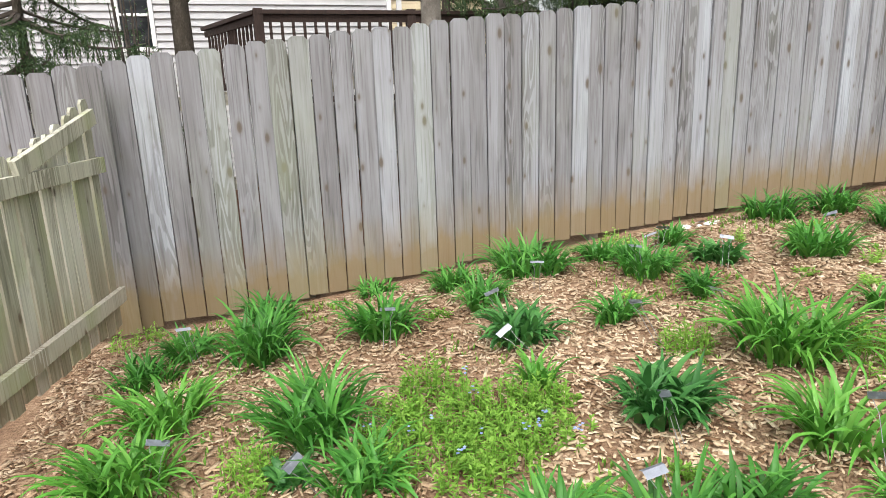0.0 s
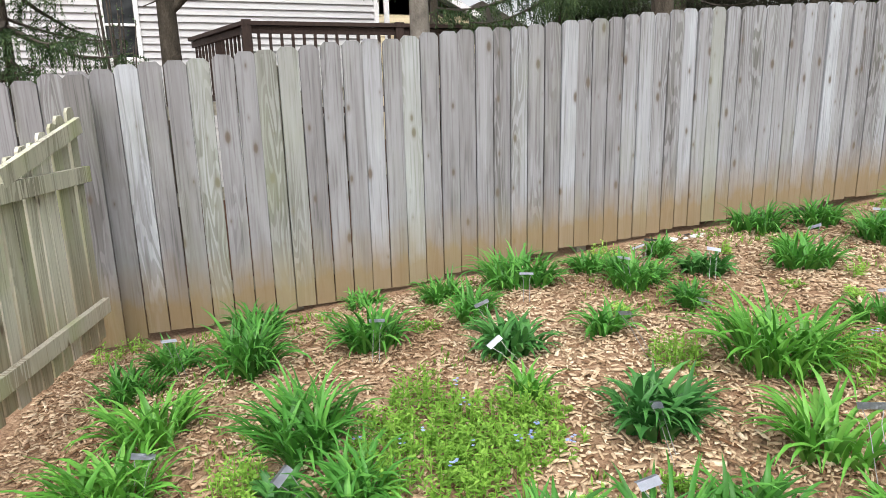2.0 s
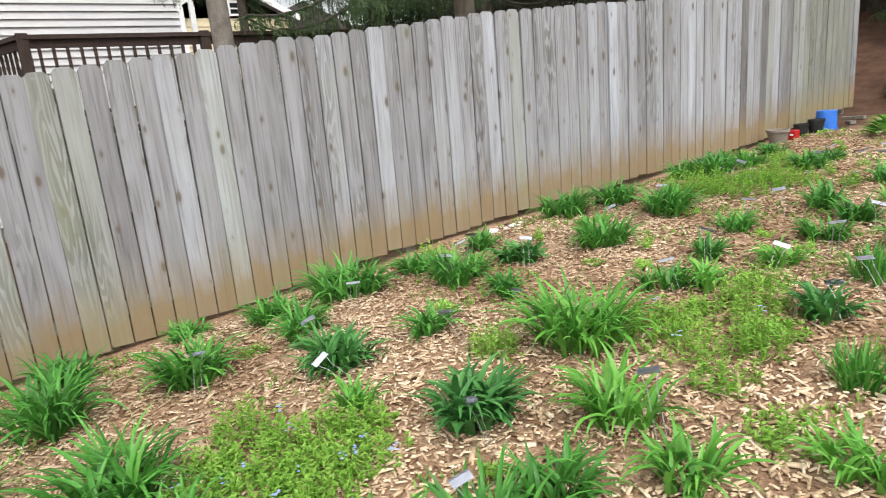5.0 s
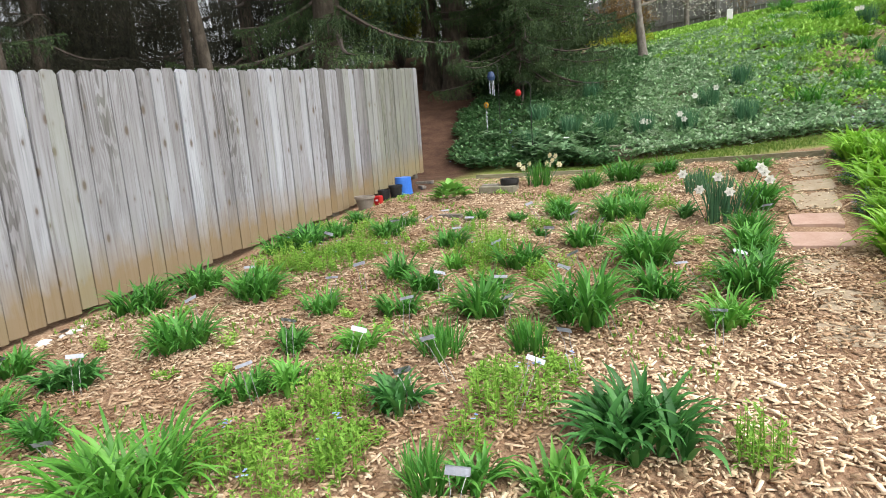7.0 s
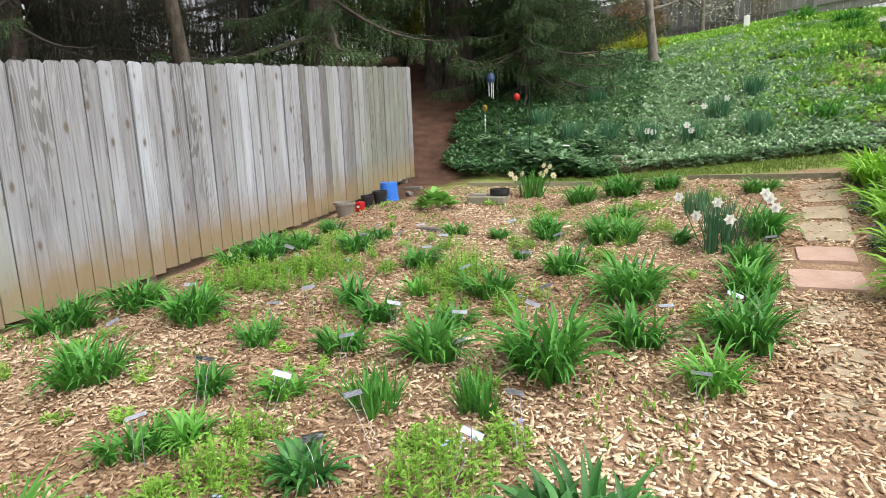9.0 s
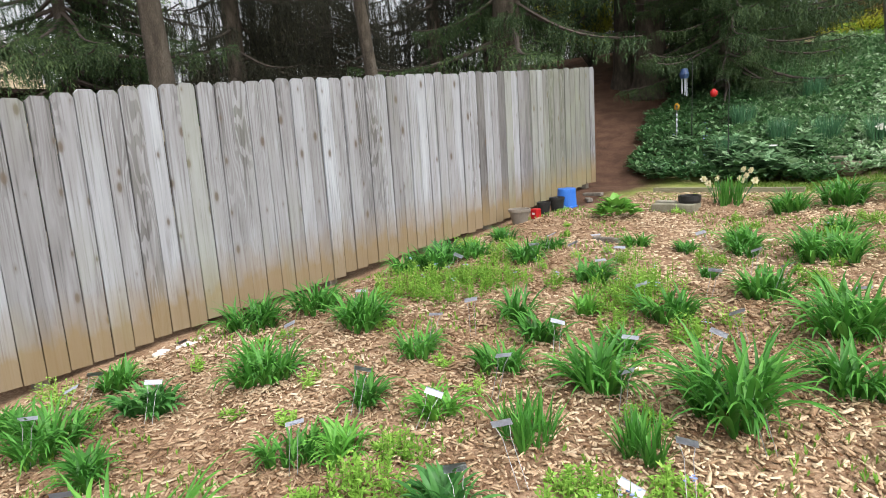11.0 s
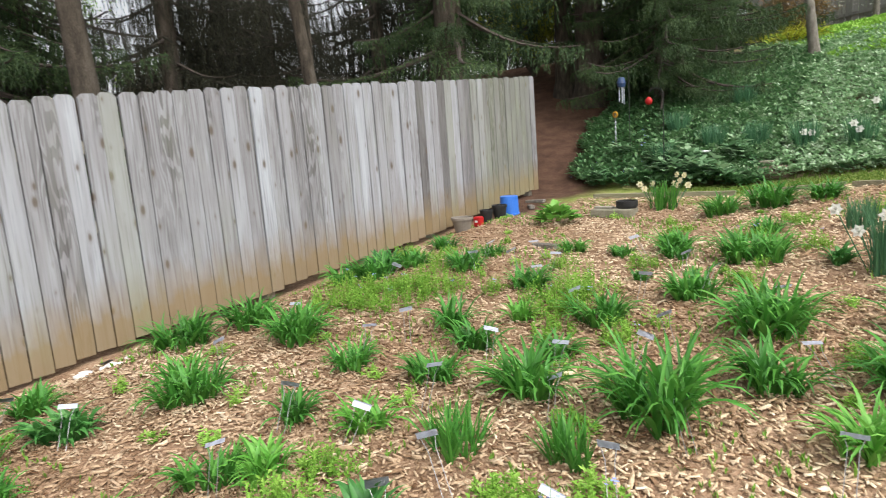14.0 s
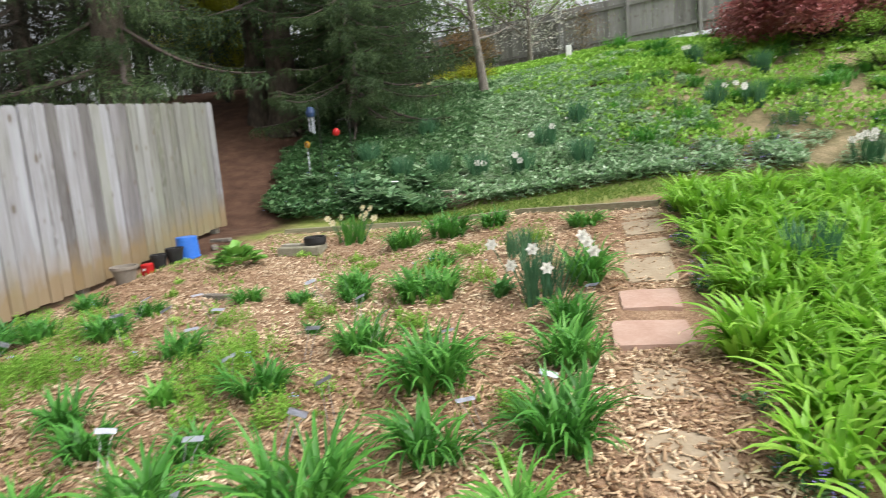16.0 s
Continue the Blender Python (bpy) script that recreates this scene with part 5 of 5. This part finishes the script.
def trunk_shape(h, r, lean=0.0, az=0.0, rings=9, flare=1.5):
    pts = [(lean * (i / rings) * h * math.cos(az), lean * (i / rings) * h * math.sin(az), h * i / rings - 0.15) for i in range(rings + 1)]
    rad = [r * (1 - 0.85 * i / rings) * (flare if i == 0 else 1) for i in range(rings + 1)]
    pts.insert(1, tuple(np.array(pts[0]) * 0.7 + np.array(pts[1]) * 0.3))
    rad.insert(1, r * 1.05)
    return tube(pts, rad, 14)


def spruce(x, y, h, r, boughs, first, reach, seed, label, lean=0.0, lean_az=0.0, per=5, gap=0.42, spread=None):
    rr = random.Random(seed)
    z0 = ground(x, y)
    tree = tagged(new("spruce"), label, "tree", "spruces behind the fence")
    tree.location = (x, y, z0)
    sh = Shape()
    sh.add(*trunk_shape(h, r, lean, lean_az))
    part("trunk", sh.mesh("trunk", M_BARK, True), None, tree)
    z = first
    while z < h - 0.4:
        f = (z - first) / (h - first)
        for k in range(per if f < 0.6 else 4):
            a = rr.uniform(0, 360)
            if spread and not (spread[0] < (a % 360) < spread[1]) and rr.random() < 0.65:
                continue
            ln = reach * (1 - 0.75 * f) * rr.uniform(0.6, 1.1)
            m = pose(lean * z * math.cos(lean_az), lean * z * math.sin(lean_az), z + rr.uniform(-0.2, 0.2), 0, rr.uniform(-4, 16), a) @ Matrix.Diagonal((ln, ln * rr.uniform(0.8, 1.1), ln * rr.uniform(0.8, 1.2), 1))
            lb = part("limb", LIMB, None, tree)
            lb.matrix_basis = m
            part("needles", rr.choice(boughs if z0 + z < 6.5 else HIGH[boughs[0].materials[0]]), None, lb)
        z += gap * (1 if z0 + z < 5.0 else 2.4)
    return tree


DARKL, GREENL = "tall spruce with dark drooping shaded boughs", "tall spruce with green drooping boughs"
spruce(7.75, 6.95, 11, 0.10, HANGING, 4.2, 2.0, 1, "slender leaning spruce trunk with few low boughs", 0.10, 2.6, 2, 0.7)
spruce(4.4, 8.6, 9, 0.09, BOUGHS, 1.4, 2.0, 21, "small green spruce close behind the fence", per=7, gap=0.33)
spruce(3.2, 10.4, 8, 0.09, BOUGHS, 1.5, 1.5, 22, "small green spruce beside the deck", per=3, gap=0.4)
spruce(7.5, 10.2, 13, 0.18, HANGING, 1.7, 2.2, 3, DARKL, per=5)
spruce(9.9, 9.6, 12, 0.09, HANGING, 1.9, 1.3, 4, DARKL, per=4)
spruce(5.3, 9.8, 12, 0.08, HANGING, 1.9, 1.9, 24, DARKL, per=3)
spruce(20.8, 5.2, 11, 0.2, BOUGHS, 0.6, 2.8, 25, GREENL, per=7)
spruce(11.75, 7.75, 14, 0.32, BOUGHS, 2.2, 2.9, 5, GREENL, per=7, spread=(110, 195))
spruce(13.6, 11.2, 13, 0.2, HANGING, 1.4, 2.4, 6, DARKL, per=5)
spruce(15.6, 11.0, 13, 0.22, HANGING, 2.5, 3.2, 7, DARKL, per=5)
spruce(15.2, 6.45, 15, 0.33, BOUGHS, 2.9, 3.8, 8, "massive spruce with low sweeping green boughs", per=8, gap=0.45)
spruce(15.6, 7.25, 14, 0.22, HANGING, 4.6, 2.6, 28, DARKL, per=4)
spruce(14.7, 4.75, 10, 0.13, BOUGHS, 0.35, 2.2, 35, "dense young spruce hanging low over the dark ground cover", per=8, gap=0.34)
spruce(10.2, 12.6, 14, 0.2, HANGING, 1.6, 2.3, 29, DARKL, per=5)
spruce(12.2, 13.6, 14, 0.2, HANGING, 1.0, 2.8, 30, DARKL, per=5)
spruce(22.8, 11.6, 14, 0.2, HANGING, 0.8, 3.2, 31, DARKL, per=6)
spruce(23.5, 7.5, 14, 0.22, BOUGHS, 0.6, 3.4, 32, GREENL, per=6)
spruce(16.4, 4.9, 11, 0.16, BOUGHS, 0.9, 2.6, 9, "young spruce sweeping down over the bank", per=8, gap=0.4)
spruce(19.5, 6.4, 12, 0.22, BOUGHS, 1.0, 3.4, 10, GREENL, per=6)
spruce(19.0, 12.5, 13, 0.22, HANGING, 2.2, 3.4, 11, DARKL, per=5)


def leafy_cloud(sh, c, r, n, size, rnd, flat=0.8):
    for _ in range(n):
        d = Vector((rnd.gauss(0, 1), rnd.gauss(0, 1), rnd.gauss(0, 1))).normalized() * r * rnd.random() ** 0.45
        p = (c[0] + d.x, c[1] + d.y, c[2] + d.z * flat)
        sh.add(*ovate(p, rnd.uniform(0, 6.283), size * rnd.uniform(0.7, 1.3), size * 0.5, rnd.uniform(30, 130), 20))


def broadleaf(name, label, x, y, h, r, crown, leaf, size, seed, bark, first=0.45, spread=1.6, n=3500, limbs=9, lean=0.0, lean_az=0.0, petals=None, group=""):
    """Trunk, forking limbs and a ragged crown of many small leaves along the twigs."""
    rr = random.Random(seed)
    tree = tagged(new(name), label, "tree", group)
    tree.location = (x, y, ground(x, y))
    sh = Shape()
    sh.add(*trunk_shape(h * 0.8, r, lean, lean_az))
    lf = Shape()
    for k in range(limbs):
        t = first + (0.95 - first) * (k + 0.5) / limbs
        z = t * h * 0.8
        b = Vector((lean * z * math.cos(lean_az), lean * z * math.sin(lean_az), z - 0.1))
        a = k * 2.4 + rr.uniform(-0.5, 0.5)
        ln = spread * rr.uniform(0.6, 1.1) * (1.1 - 0.4 * t)
        pts = [b]
        d = Vector((math.cos(a), math.sin(a), rr.uniform(0.2, 0.8))).normalized()
        for _ in range(5):
            d = (d + Vector((rr.uniform(-0.3, 0.3), rr.uniform(-0.3, 0.3), rr.uniform(-0.1, 0.25)))).normalized()
            pts.append(pts[-1] + d * ln / 5)
        sh.add(*tube(pts, [r * 0.35 * (1 - 0.17 * i) for i in range(6)], 6))
        for p in pts[1:]:
            for _ in range(3):
                q = p + Vector((rr.uniform(-1, 1), rr.uniform(-1, 1), rr.uniform(-0.5, 0.8))) * ln * 0.35
                sh.add(*tube([p, (p + q) / 2 + Vector((0, 0, 0.03)), q], [r * 0.09, r * 0.06, r * 0.03], 4))
                if leaf:
                    leafy_cloud(lf, q, crown, max(4, n // (limbs * 15)), size, rr)
    part("trunk", sh.mesh("trunk", bark, True), None, tree)
    if leaf:
        part("crown", lf.mesh("crown", leaf), None, tree, "crown of blossom" if petals else "")
    return tree


broadleaf("hardwood_tree", "bare grey hardwood trunk rising behind the fence", 1.95, 6.95, 9, 0.13, 0.3, M_YOUNG, 0.05, 3, M_BARK_GREY, 0.55, 2.2, 500, 8, 0.02, 3.0)
broadleaf("hardwood_tree", "mottled brown trunk with bare forking limbs", 4.66, 6.75, 9, 0.155, 0.4, M_SPRUCE_SHADED, 0.07, 5, M_BARK, 0.46, 2.8, 6000, 12, -0.045, 0.0)
broadleaf("hardwood_tree", "brown trunk between fence and white house", -0.40, 7.5, 8, 0.125, 0.3, None, 0.05, 7, M_BARK, 0.35, 2.0, 0, 9)
broadleaf("ornamental_tree", "slender forked grey tree on the bank", 16.75, 2.30, 6, 0.115, 0.3, M_PETAL_W, 0.05, 8, M_BARK_GREY, 0.25, 1.6, 260, 9, 0.11, 1.7)
broadleaf("dogwood", "flowering dogwood covered in white blossom", 22.3, 1.6, 4.2, 0.09, 0.5, M_PETAL_W, 0.10, 9, M_BARK_GREY, 0.2, 3.0, 4000, 14, petals=True)
broadleaf("dogwood", "dogwood with young leaves and white blossom", 25.5, 2.4, 5.5, 0.10, 0.55, M_YOUNG, 0.13, 10, M_BARK_GREY, 0.2, 2.8, 4500, 12)
broadleaf("orange_shrub", "shrub with pale orange blossom before the fence", 23.2, 0.0, 1.9, 0.05, 0.25, M_RUSSET, 0.08, 12, M_BARK_GREY, 0.1, 1.0, 500, 9)
for k, (x, y, h) in enumerate(((29, -7, 8), (28, -2, 8), (29, 3, 9), (31, -13, 9), (27, 8, 9), (24, 14, 9), (33, 10, 10), (34, -4, 10), (26.5, -10, 7), (27, -16, 8), (31, -20, 9))):
    broadleaf("background_tree", "young-leaved green tree beyond the garden", x, y, h, 0.18, 0.9, M_YOUNG, 0.22, 40 + k, M_BARK_GREY, 0.08, 3.8, 9000, 14, group="trees beyond the garden")
broadleaf("green_bush", "bright green young tree behind the fence", 6.4, 10.7, 4.8, 0.05, 0.4, M_YOUNG, 0.07, 31, M_BARK_GREY, 0.2, 0.9, 2200, 9)


def shrub(name, label, x, y, rx, h, mat, size, n, seed, droop=False):
    rr = random.Random(seed)
    ob = tagged(new(name), label, "shrub")
    ob.location = (x, y, ground(x, y))
    sh, lf = Shape(), Shape()
    for k in range(26):
        a, t = rr.uniform(0, 6.283), rr.random() ** 0.6
        top = Vector((rx * t * math.cos(a), rx * t * math.sin(a), h * (1 - 0.55 * t * t) * rr.uniform(0.75, 1.05)))
        mid = Vector((top.x * 0.45, top.y * 0.45, top.z * (0.8 if droop else 0.55)))
        sh.add(*tube([(0, 0, -0.05), mid, top], [0.02, 0.012, 0.004], 5))
        for q in range(7):
            s = 0.35 + 0.65 * q / 6
            p = mid.lerp(top, (s - 0.35) / 0.65) if s > 0.35 else mid
            leafy_cloud(lf, p, 0.22 * rx, n // (26 * 7), size, rr, 0.6)
        if droop:
            for low in (0.35, 0.65):
                leafy_cloud(lf, (top.x * 1.03, top.y * 1.03, top.z * low), 0.25 * rx, n // 90, size, rr, 0.7)
    tagged(part("stem_tangle", sh.mesh("stem_tangle", M_TWIG), None, ob), kind="stuff")
    tagged(part("foliage", lf.mesh("foliage", mat), None, ob), kind="stuff")
    return ob


shrub("japanese_maple", "low weeping Japanese maple with deep red leaves", 17.9, -4.9, 2.2, 2.0, M_MAPLE, 0.12, 26000, 1, True)
shrub("russet_shrub", "round shrub with russet brown new leaves", 20.2, 3.3, 1.1, 1.5, M_RUSSET, 0.07, 4500, 2)
shrub("yellow_shrub", "low yellow-leaved shrub on the bank", 18.6, 3.0, 0.9, 0.5, M_YELLOW, 0.06, 2500, 3)
shrub("forsythia", "yellow-green flowering shrub deep in the shade", 17.4, 9.0, 1.7, 3.0, M_YELLOW, 0.10, 11000, 4)
shrub("forsythia", "yellow-green shrub behind spruce trunks", 21.0, 8.0, 1.4, 2.2, M_YELLOW, 0.07, 2500, 5)
shrub("evergreen_shrub", "dark green shrub before the white house", 3.6, 9.2, 0.9, 2.3, M_SPRUCE, 0.06, 4200, 6)
shrub("evergreen_shrub", "dark green evergreen behind the fence", 5.0, 9.8, 1.2, 2.7, M_SPRUCE, 0.06, 5200, 7)
spruce(-1.6, 7.0, 7, 0.05, BOUGHS, 1.3, 1.6, 33, "thin spruce with wispy drooping boughs before white siding", per=5, gap=0.3)
shrub("wispy_shrub", "thin upright shrub of bare twigs behind the fence", -0.8, 6.9, 0.45, 3.0, M_COVERD, 0.03, 900, 19)
shrub("slope_shrub", "rounded green shrub at the top of the slope", 17.2, -5.6, 0.9, 0.8, M_YOUNG, 0.06, 2600, 10)
shrub("slope_shrub", "spreading bright green shrub on the slope", 15.2, -5.0, 0.7, 0.6, M_YOUNG, 0.06, 2000, 11)


# ---- the grey board fence at the top of the bank ----
def far_fence():
    ob = tagged(new("board_fence"), "old grey board fence at the top of the bank", "fence")
    meshes = [picket_mesh(0.16, 1.5, 0.02, 90 + s, M_OLDFENCE, 0.004) for s in range(4)]
    a, b = Vector((24.4, 5.0, 0)), Vector((23.4, -15.0, 0))
    d = (b - a).normalized()
    n = int((b - a).length / 0.165)
    yaw = math.degrees(math.atan2(d.y, d.x)) + 180
    for i in range(n):
        p = a + d * (0.165 * i)
        part("board", meshes[i % 4], None, ob).matrix_basis = pose(p.x, p.y, far_foot(p.y), 0, 0, yaw + 180) @ Matrix.Diagonal((1, 1, 1.0, 1))
    for s in range(0, n, 13):
        p, q = a + d * (0.165 * s), a + d * (0.165 * min(s + 13, n))
        for up in (0.3, 1.25):
            part("rail", bar_bm((p.x - 0.05, p.y, far_foot(p.y) + up), (q.x - 0.05, q.y, far_foot(q.y) + up), 0.04, 0.09), M_OLDFENCE, ob)
        part("post", box_bm(p.x - 0.14, p.x - 0.04, p.y - 0.05, p.y + 0.05, far_foot(p.y) - 0.3, far_foot(p.y) + 1.6, 0.006), M_OLDFENCE, ob)


def far_foot(y):
    return 4.15 - 0.09 * (y - 2.4)


far_fence()


# ---- houses ----
def siding(house, x0, x1, z0, z1, y, mat, course=0.115, holes=()):
    """A wall facing -y with lapped clapboards on it, left open where the windows are."""
    sh = Shape()
    cols = sorted({x0, x1, *(v for h in holes for v in h[:2])})
    for a, b in zip(cols, cols[1:]):
        zs = [(z0, z1)]
        for hx0, hx1, hz0, hz1 in holes:
            if a >= hx0 - 1e-6 and b <= hx1 + 1e-6:
                zs = [(z0, hz0), (hz1, z1)]
        for za, zb in zs:
            sh.add([(a, y, za), (b, y, za), (b, y, zb), (a, y, zb)], [(0, 1, 2, 3)])
    wall = part("wall", sh.mesh("wall", mat), None, house)
    for i in range(int((z1 - z0) / course)):
        za, zb = z0 + i * course, z0 + (i + 1) * course
        runs = [(x0, x1)]
        for hx0, hx1, hz0, hz1 in holes:
            if zb > hz0 and za < hz1:
                runs = [r for a, b in runs for r in ((a, min(b, hx0)), (max(a, hx1), b)) if r[1] - r[0] > 0.01]
        for a, b in runs:
            c = Shape()
            c.add([(a, y - 0.04, za), (b, y - 0.04, za), (b, y - 0.006, zb), (a, y - 0.006, zb), (a, y - 0.004, za), (b, y - 0.004, za)], [(0, 1, 2, 3), (4, 5, 1, 0)])
            part("clapboard", c.mesh("clapboard", mat), None, wall)


def window(house, x0, x1, z0, z1, y):
    w = part("window", bmesh.new(), M_TRIM, house)
    t = 0.07
    fr = bmesh.new()
    for a in ((x0 - t, x1 + t, z1, z1 + t), (x0 - t, x1 + t, z0 - t, z0), (x0 - t, x0, z0, z1), (x1, x1 + t, z0, z1), (x0, x1, (z0 + z1) / 2 - 0.02, (z0 + z1) / 2 + 0.02)):
        box_bm(a[0], a[1], y - 0.05, y + 0.02, a[2], a[3], 0.004, fr)
    part("frame", fr, M_TRIM, w, "white window frame")
    zm = (z0 + z1) / 2
    for za, zb in ((z0, zm - 0.02), (zm + 0.02, z1)):
        part("pane", box_bm(x0, x1, y + 0.022, y + 0.03, za, zb), M_GLASS, w, "dark window pane")


def gable_roof(x0, x1, y0, y1, z, rise, mat):
    bm = bmesh.new()
    xm = (x0 + x1) / 2
    v = [bm.verts.new(p) for p in ((x0 - 0.3, y0 - 0.3, z - 0.1), (xm, y0 - 0.3, z + rise), (x1 + 0.3, y0 - 0.3, z - 0.1), (x0 - 0.3, y1, z - 0.1), (xm, y1, z + rise), (x1 + 0.3, y1, z - 0.1))]
    for f in ((0, 3, 4, 1), (1, 4, 5, 2)):
        bm.faces.new([v[i] for i in f])
    bmesh.ops.solidify(bm, geom=bm.faces[:], thickness=0.15)
    return bm


white = tagged(new("white_house"), "white clapboard house behind the picket fence", "house")
siding(white, -8.0, 2.75, -1.0, 5.6, 12.5, M_SIDING, holes=((-1.64, -1.2, 2.35, 3.35), (-5.0, -4.4, 2.35, 3.35)))
part("side_wall", box_bm(2.6, 2.75, 12.66, 19.0, -1.0, 5.6), M_SIDING, white)
part("corner_board", box_bm(2.75, 2.83, 12.42, 12.7, -1.0, 5.6, 0.004), M_TRIM, white)
window(white, -1.64, -1.2, 2.35, 3.35, 12.5)
window(white, -5.0, -4.4, 2.35, 3.35, 12.5)
part("room_wall", box_bm(-7.9, 2.5, 13.5, 13.6, -1.0, 5.6), M_DECK, white, "dark interior behind the windows")
part("roof", box_bm(-8.4, 3.2, 12.0, 19.0, 5.6, 5.8), M_ROOF, white)
part("downspout", bar_bm((2.95, 12.35, -1), (2.95, 12.35, 5.5), 0.08, 0.08), M_TRIM, white)

deck = tagged(new("deck"), "dark brown stained deck with a baluster railing", "deck")
part("floor", box_bm(0.36, 4.6, 8.8, 12.4, 1.38, 1.46), M_DECK, deck)
for x, y in ((0.36, 8.8), (2.2, 8.8), (4.55, 8.8), (0.05, 10.6), (0.36, 12.3)):
    part("post", box_bm(x - 0.055, x + 0.055, y - 0.055, y + 0.055, -0.6, 2.47 if y < 12 else 2.4, 0.004), M_DECK, deck)
for a, b in (((0.36, 8.8), (2.2, 8.8)), ((2.2, 8.8), (4.55, 8.8)), ((0.36, 8.8), (-0.3, 10.6))):
    part("top_rail", bar_bm((*a, 2.43), (*b, 2.43), 0.13, 0.045), M_DECK, deck)
    part("sub_rail", bar_bm((*a, 2.36), (*b, 2.36), 0.04, 0.08), M_DECK, deck)
    part("bottom_rail", bar_bm((*a, 1.62), (*b, 1.62), 0.04, 0.08), M_DECK, deck)
    n = int(math.dist(a, b) / 0.125)
    for i in range(1, n):
        f = i / n
        x, y = a[0] + f * (b[0] - a[0]), a[1] + f * (b[1] - a[1])
        part("baluster", box_bm(x - 0.017, x + 0.017, y - 0.017, y + 0.017, 1.62, 2.36), M_DECK, deck)

beige = tagged(new("beige_house"), "pale yellow clapboard house beyond the trees", "house")
siding(beige, 4.2, 8.3, -1.0, 4.5, 22.0, M_BEIGE, 0.15)
part("side_wall", box_bm(8.15, 8.3, 22.16, 30.0, -1.0, 4.5), M_BEIGE, beige)
gb_ = bmesh.new()
gb_.faces.new([gb_.verts.new(p) for p in ((4.2, 22.0, 4.5), (8.3, 22.0, 4.5), (6.25, 22.0, 5.52))])
bmesh.ops.solidify(gb_, geom=gb_.faces[:], thickness=-0.15)
part("gable", gb_, M_BEIGE, beige)
window(beige, 6.4, 6.72, 4.62, 4.95, 21.95)
part("roof", gable_roof(4.2, 8.3, 22.0, 30.0, 4.55, 1.1, M_ROOF), M_ROOF, beige)
part("fascia", bar_bm((6.25, 21.66, 5.62), (8.6, 21.66, 4.45), 0.05, 0.18), M_TRIM, beige)
part("fascia", bar_bm((6.25, 21.66, 5.62), (3.9, 21.66, 4.45), 0.05, 0.18), M_TRIM, beige)

for x0, x1, y, lab in ((-30, -9, 30, "pale house beyond the gardens"), (12, 22, 42, "tan house beyond the spruces")):
    h = tagged(new("distant_house"), lab, "house")
    part("wall", box_bm(x0, x1, y, y + 9, -2.0, 6.0), M_BEIGE, h)
    part("roof", gable_roof(x0, x1, y, y + 9, 6.0, 2.4, M_ROOF), M_ROOF, h)


# ---- wood chips over the bed and the walk ----
def wood_chips():
    r = np.random.RandomState(5)
    n = 90000
    x = np.where(r.rand(n) < 0.8, r.uniform(-1.1, 6.2, n), r.uniform(6.2, 9.9, n))
    y = r.uniform(-0.45, 5.2, n)
    ok = (y > -0.38 - 0.02 * x) & (x > -1.25 + 0.0 * y) & ((x < 9.05 + 0.47 * (y + 0.38)) | (y > 1.0)) & ~((x > 8.7) & (y > 4.3))
    ok &= ~((x > 5.85) & (x < 6.76) & (y < 0.24) & (r.rand(n) < 0.96))
    for x0, x1, y0, y1 in SLABS:
        ok &= ~((x > x0) & (x < x1) & (y > y0) & (y < y1) & (r.rand(n) < 0.3 + 0.35 * (x0 > 5.5)))
    x, y = x[ok], y[ok]
    n = len(x)
    z = np.array([ground(a, b) for a, b in zip(x, y)])
    z += np.array([0.018 * noise.noise((a * 1.7, b * 1.7, 0)) + 0.010 * noise.noise((a * 6, b * 6, 3)) for a, b in zip(x, y)])
    big = r.rand(n) < 0.06
    L = np.where(big, r.uniform(0.05, 0.10, n), r.uniform(0.014, 0.045, n))
    W = np.where(big, r.uniform(0.012, 0.026, n), r.uniform(0.005, 0.014, n))
    T = r.uniform(0.003, 0.008, n)
    az, tl, ro = r.uniform(0, 6.283, n), r.normal(0, 0.22, n), r.normal(0, 0.3, n)
    ax = np.stack([np.cos(az) * np.cos(tl), np.sin(az) * np.cos(tl), np.sin(tl)], -1)
    sd = np.stack([-np.sin(az) * np.cos(ro), np.cos(az) * np.cos(ro), np.sin(ro)], -1)
    up = np.cross(ax, sd)
    c = np.stack([x, y, z + 0.006 + r.uniform(0, 0.012, n)], -1)
    V = []
    for sx, sy, sz in ((-1, -1, -1), (1, -1, -1), (1, 1, -1), (-1, 1, -1), (-1, -1, 1), (1, -1, 1), (1, 1, 1), (-1, 1, 1)):
        k = np.where(sx > 0, r.uniform(0.45, 1.0, n), r.uniform(0.6, 1.0, n))
        V.append(c + ax * (sx * L / 2)[:, None] + sd * (sy * W / 2 * k)[:, None] + up * (sz * T / 2)[:, None])
    V = np.stack(V, 1).reshape(-1, 3)
    F = np.array(((4, 5, 6, 7), (0, 1, 5, 4), (1, 2, 6, 5), (2, 3, 7, 6), (3, 0, 4, 7)))
    Q = (np.arange(n)[:, None, None] * 8 + F[None]).reshape(-1, 4)
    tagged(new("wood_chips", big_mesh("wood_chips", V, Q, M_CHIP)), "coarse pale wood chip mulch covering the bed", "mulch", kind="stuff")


wood_chips()
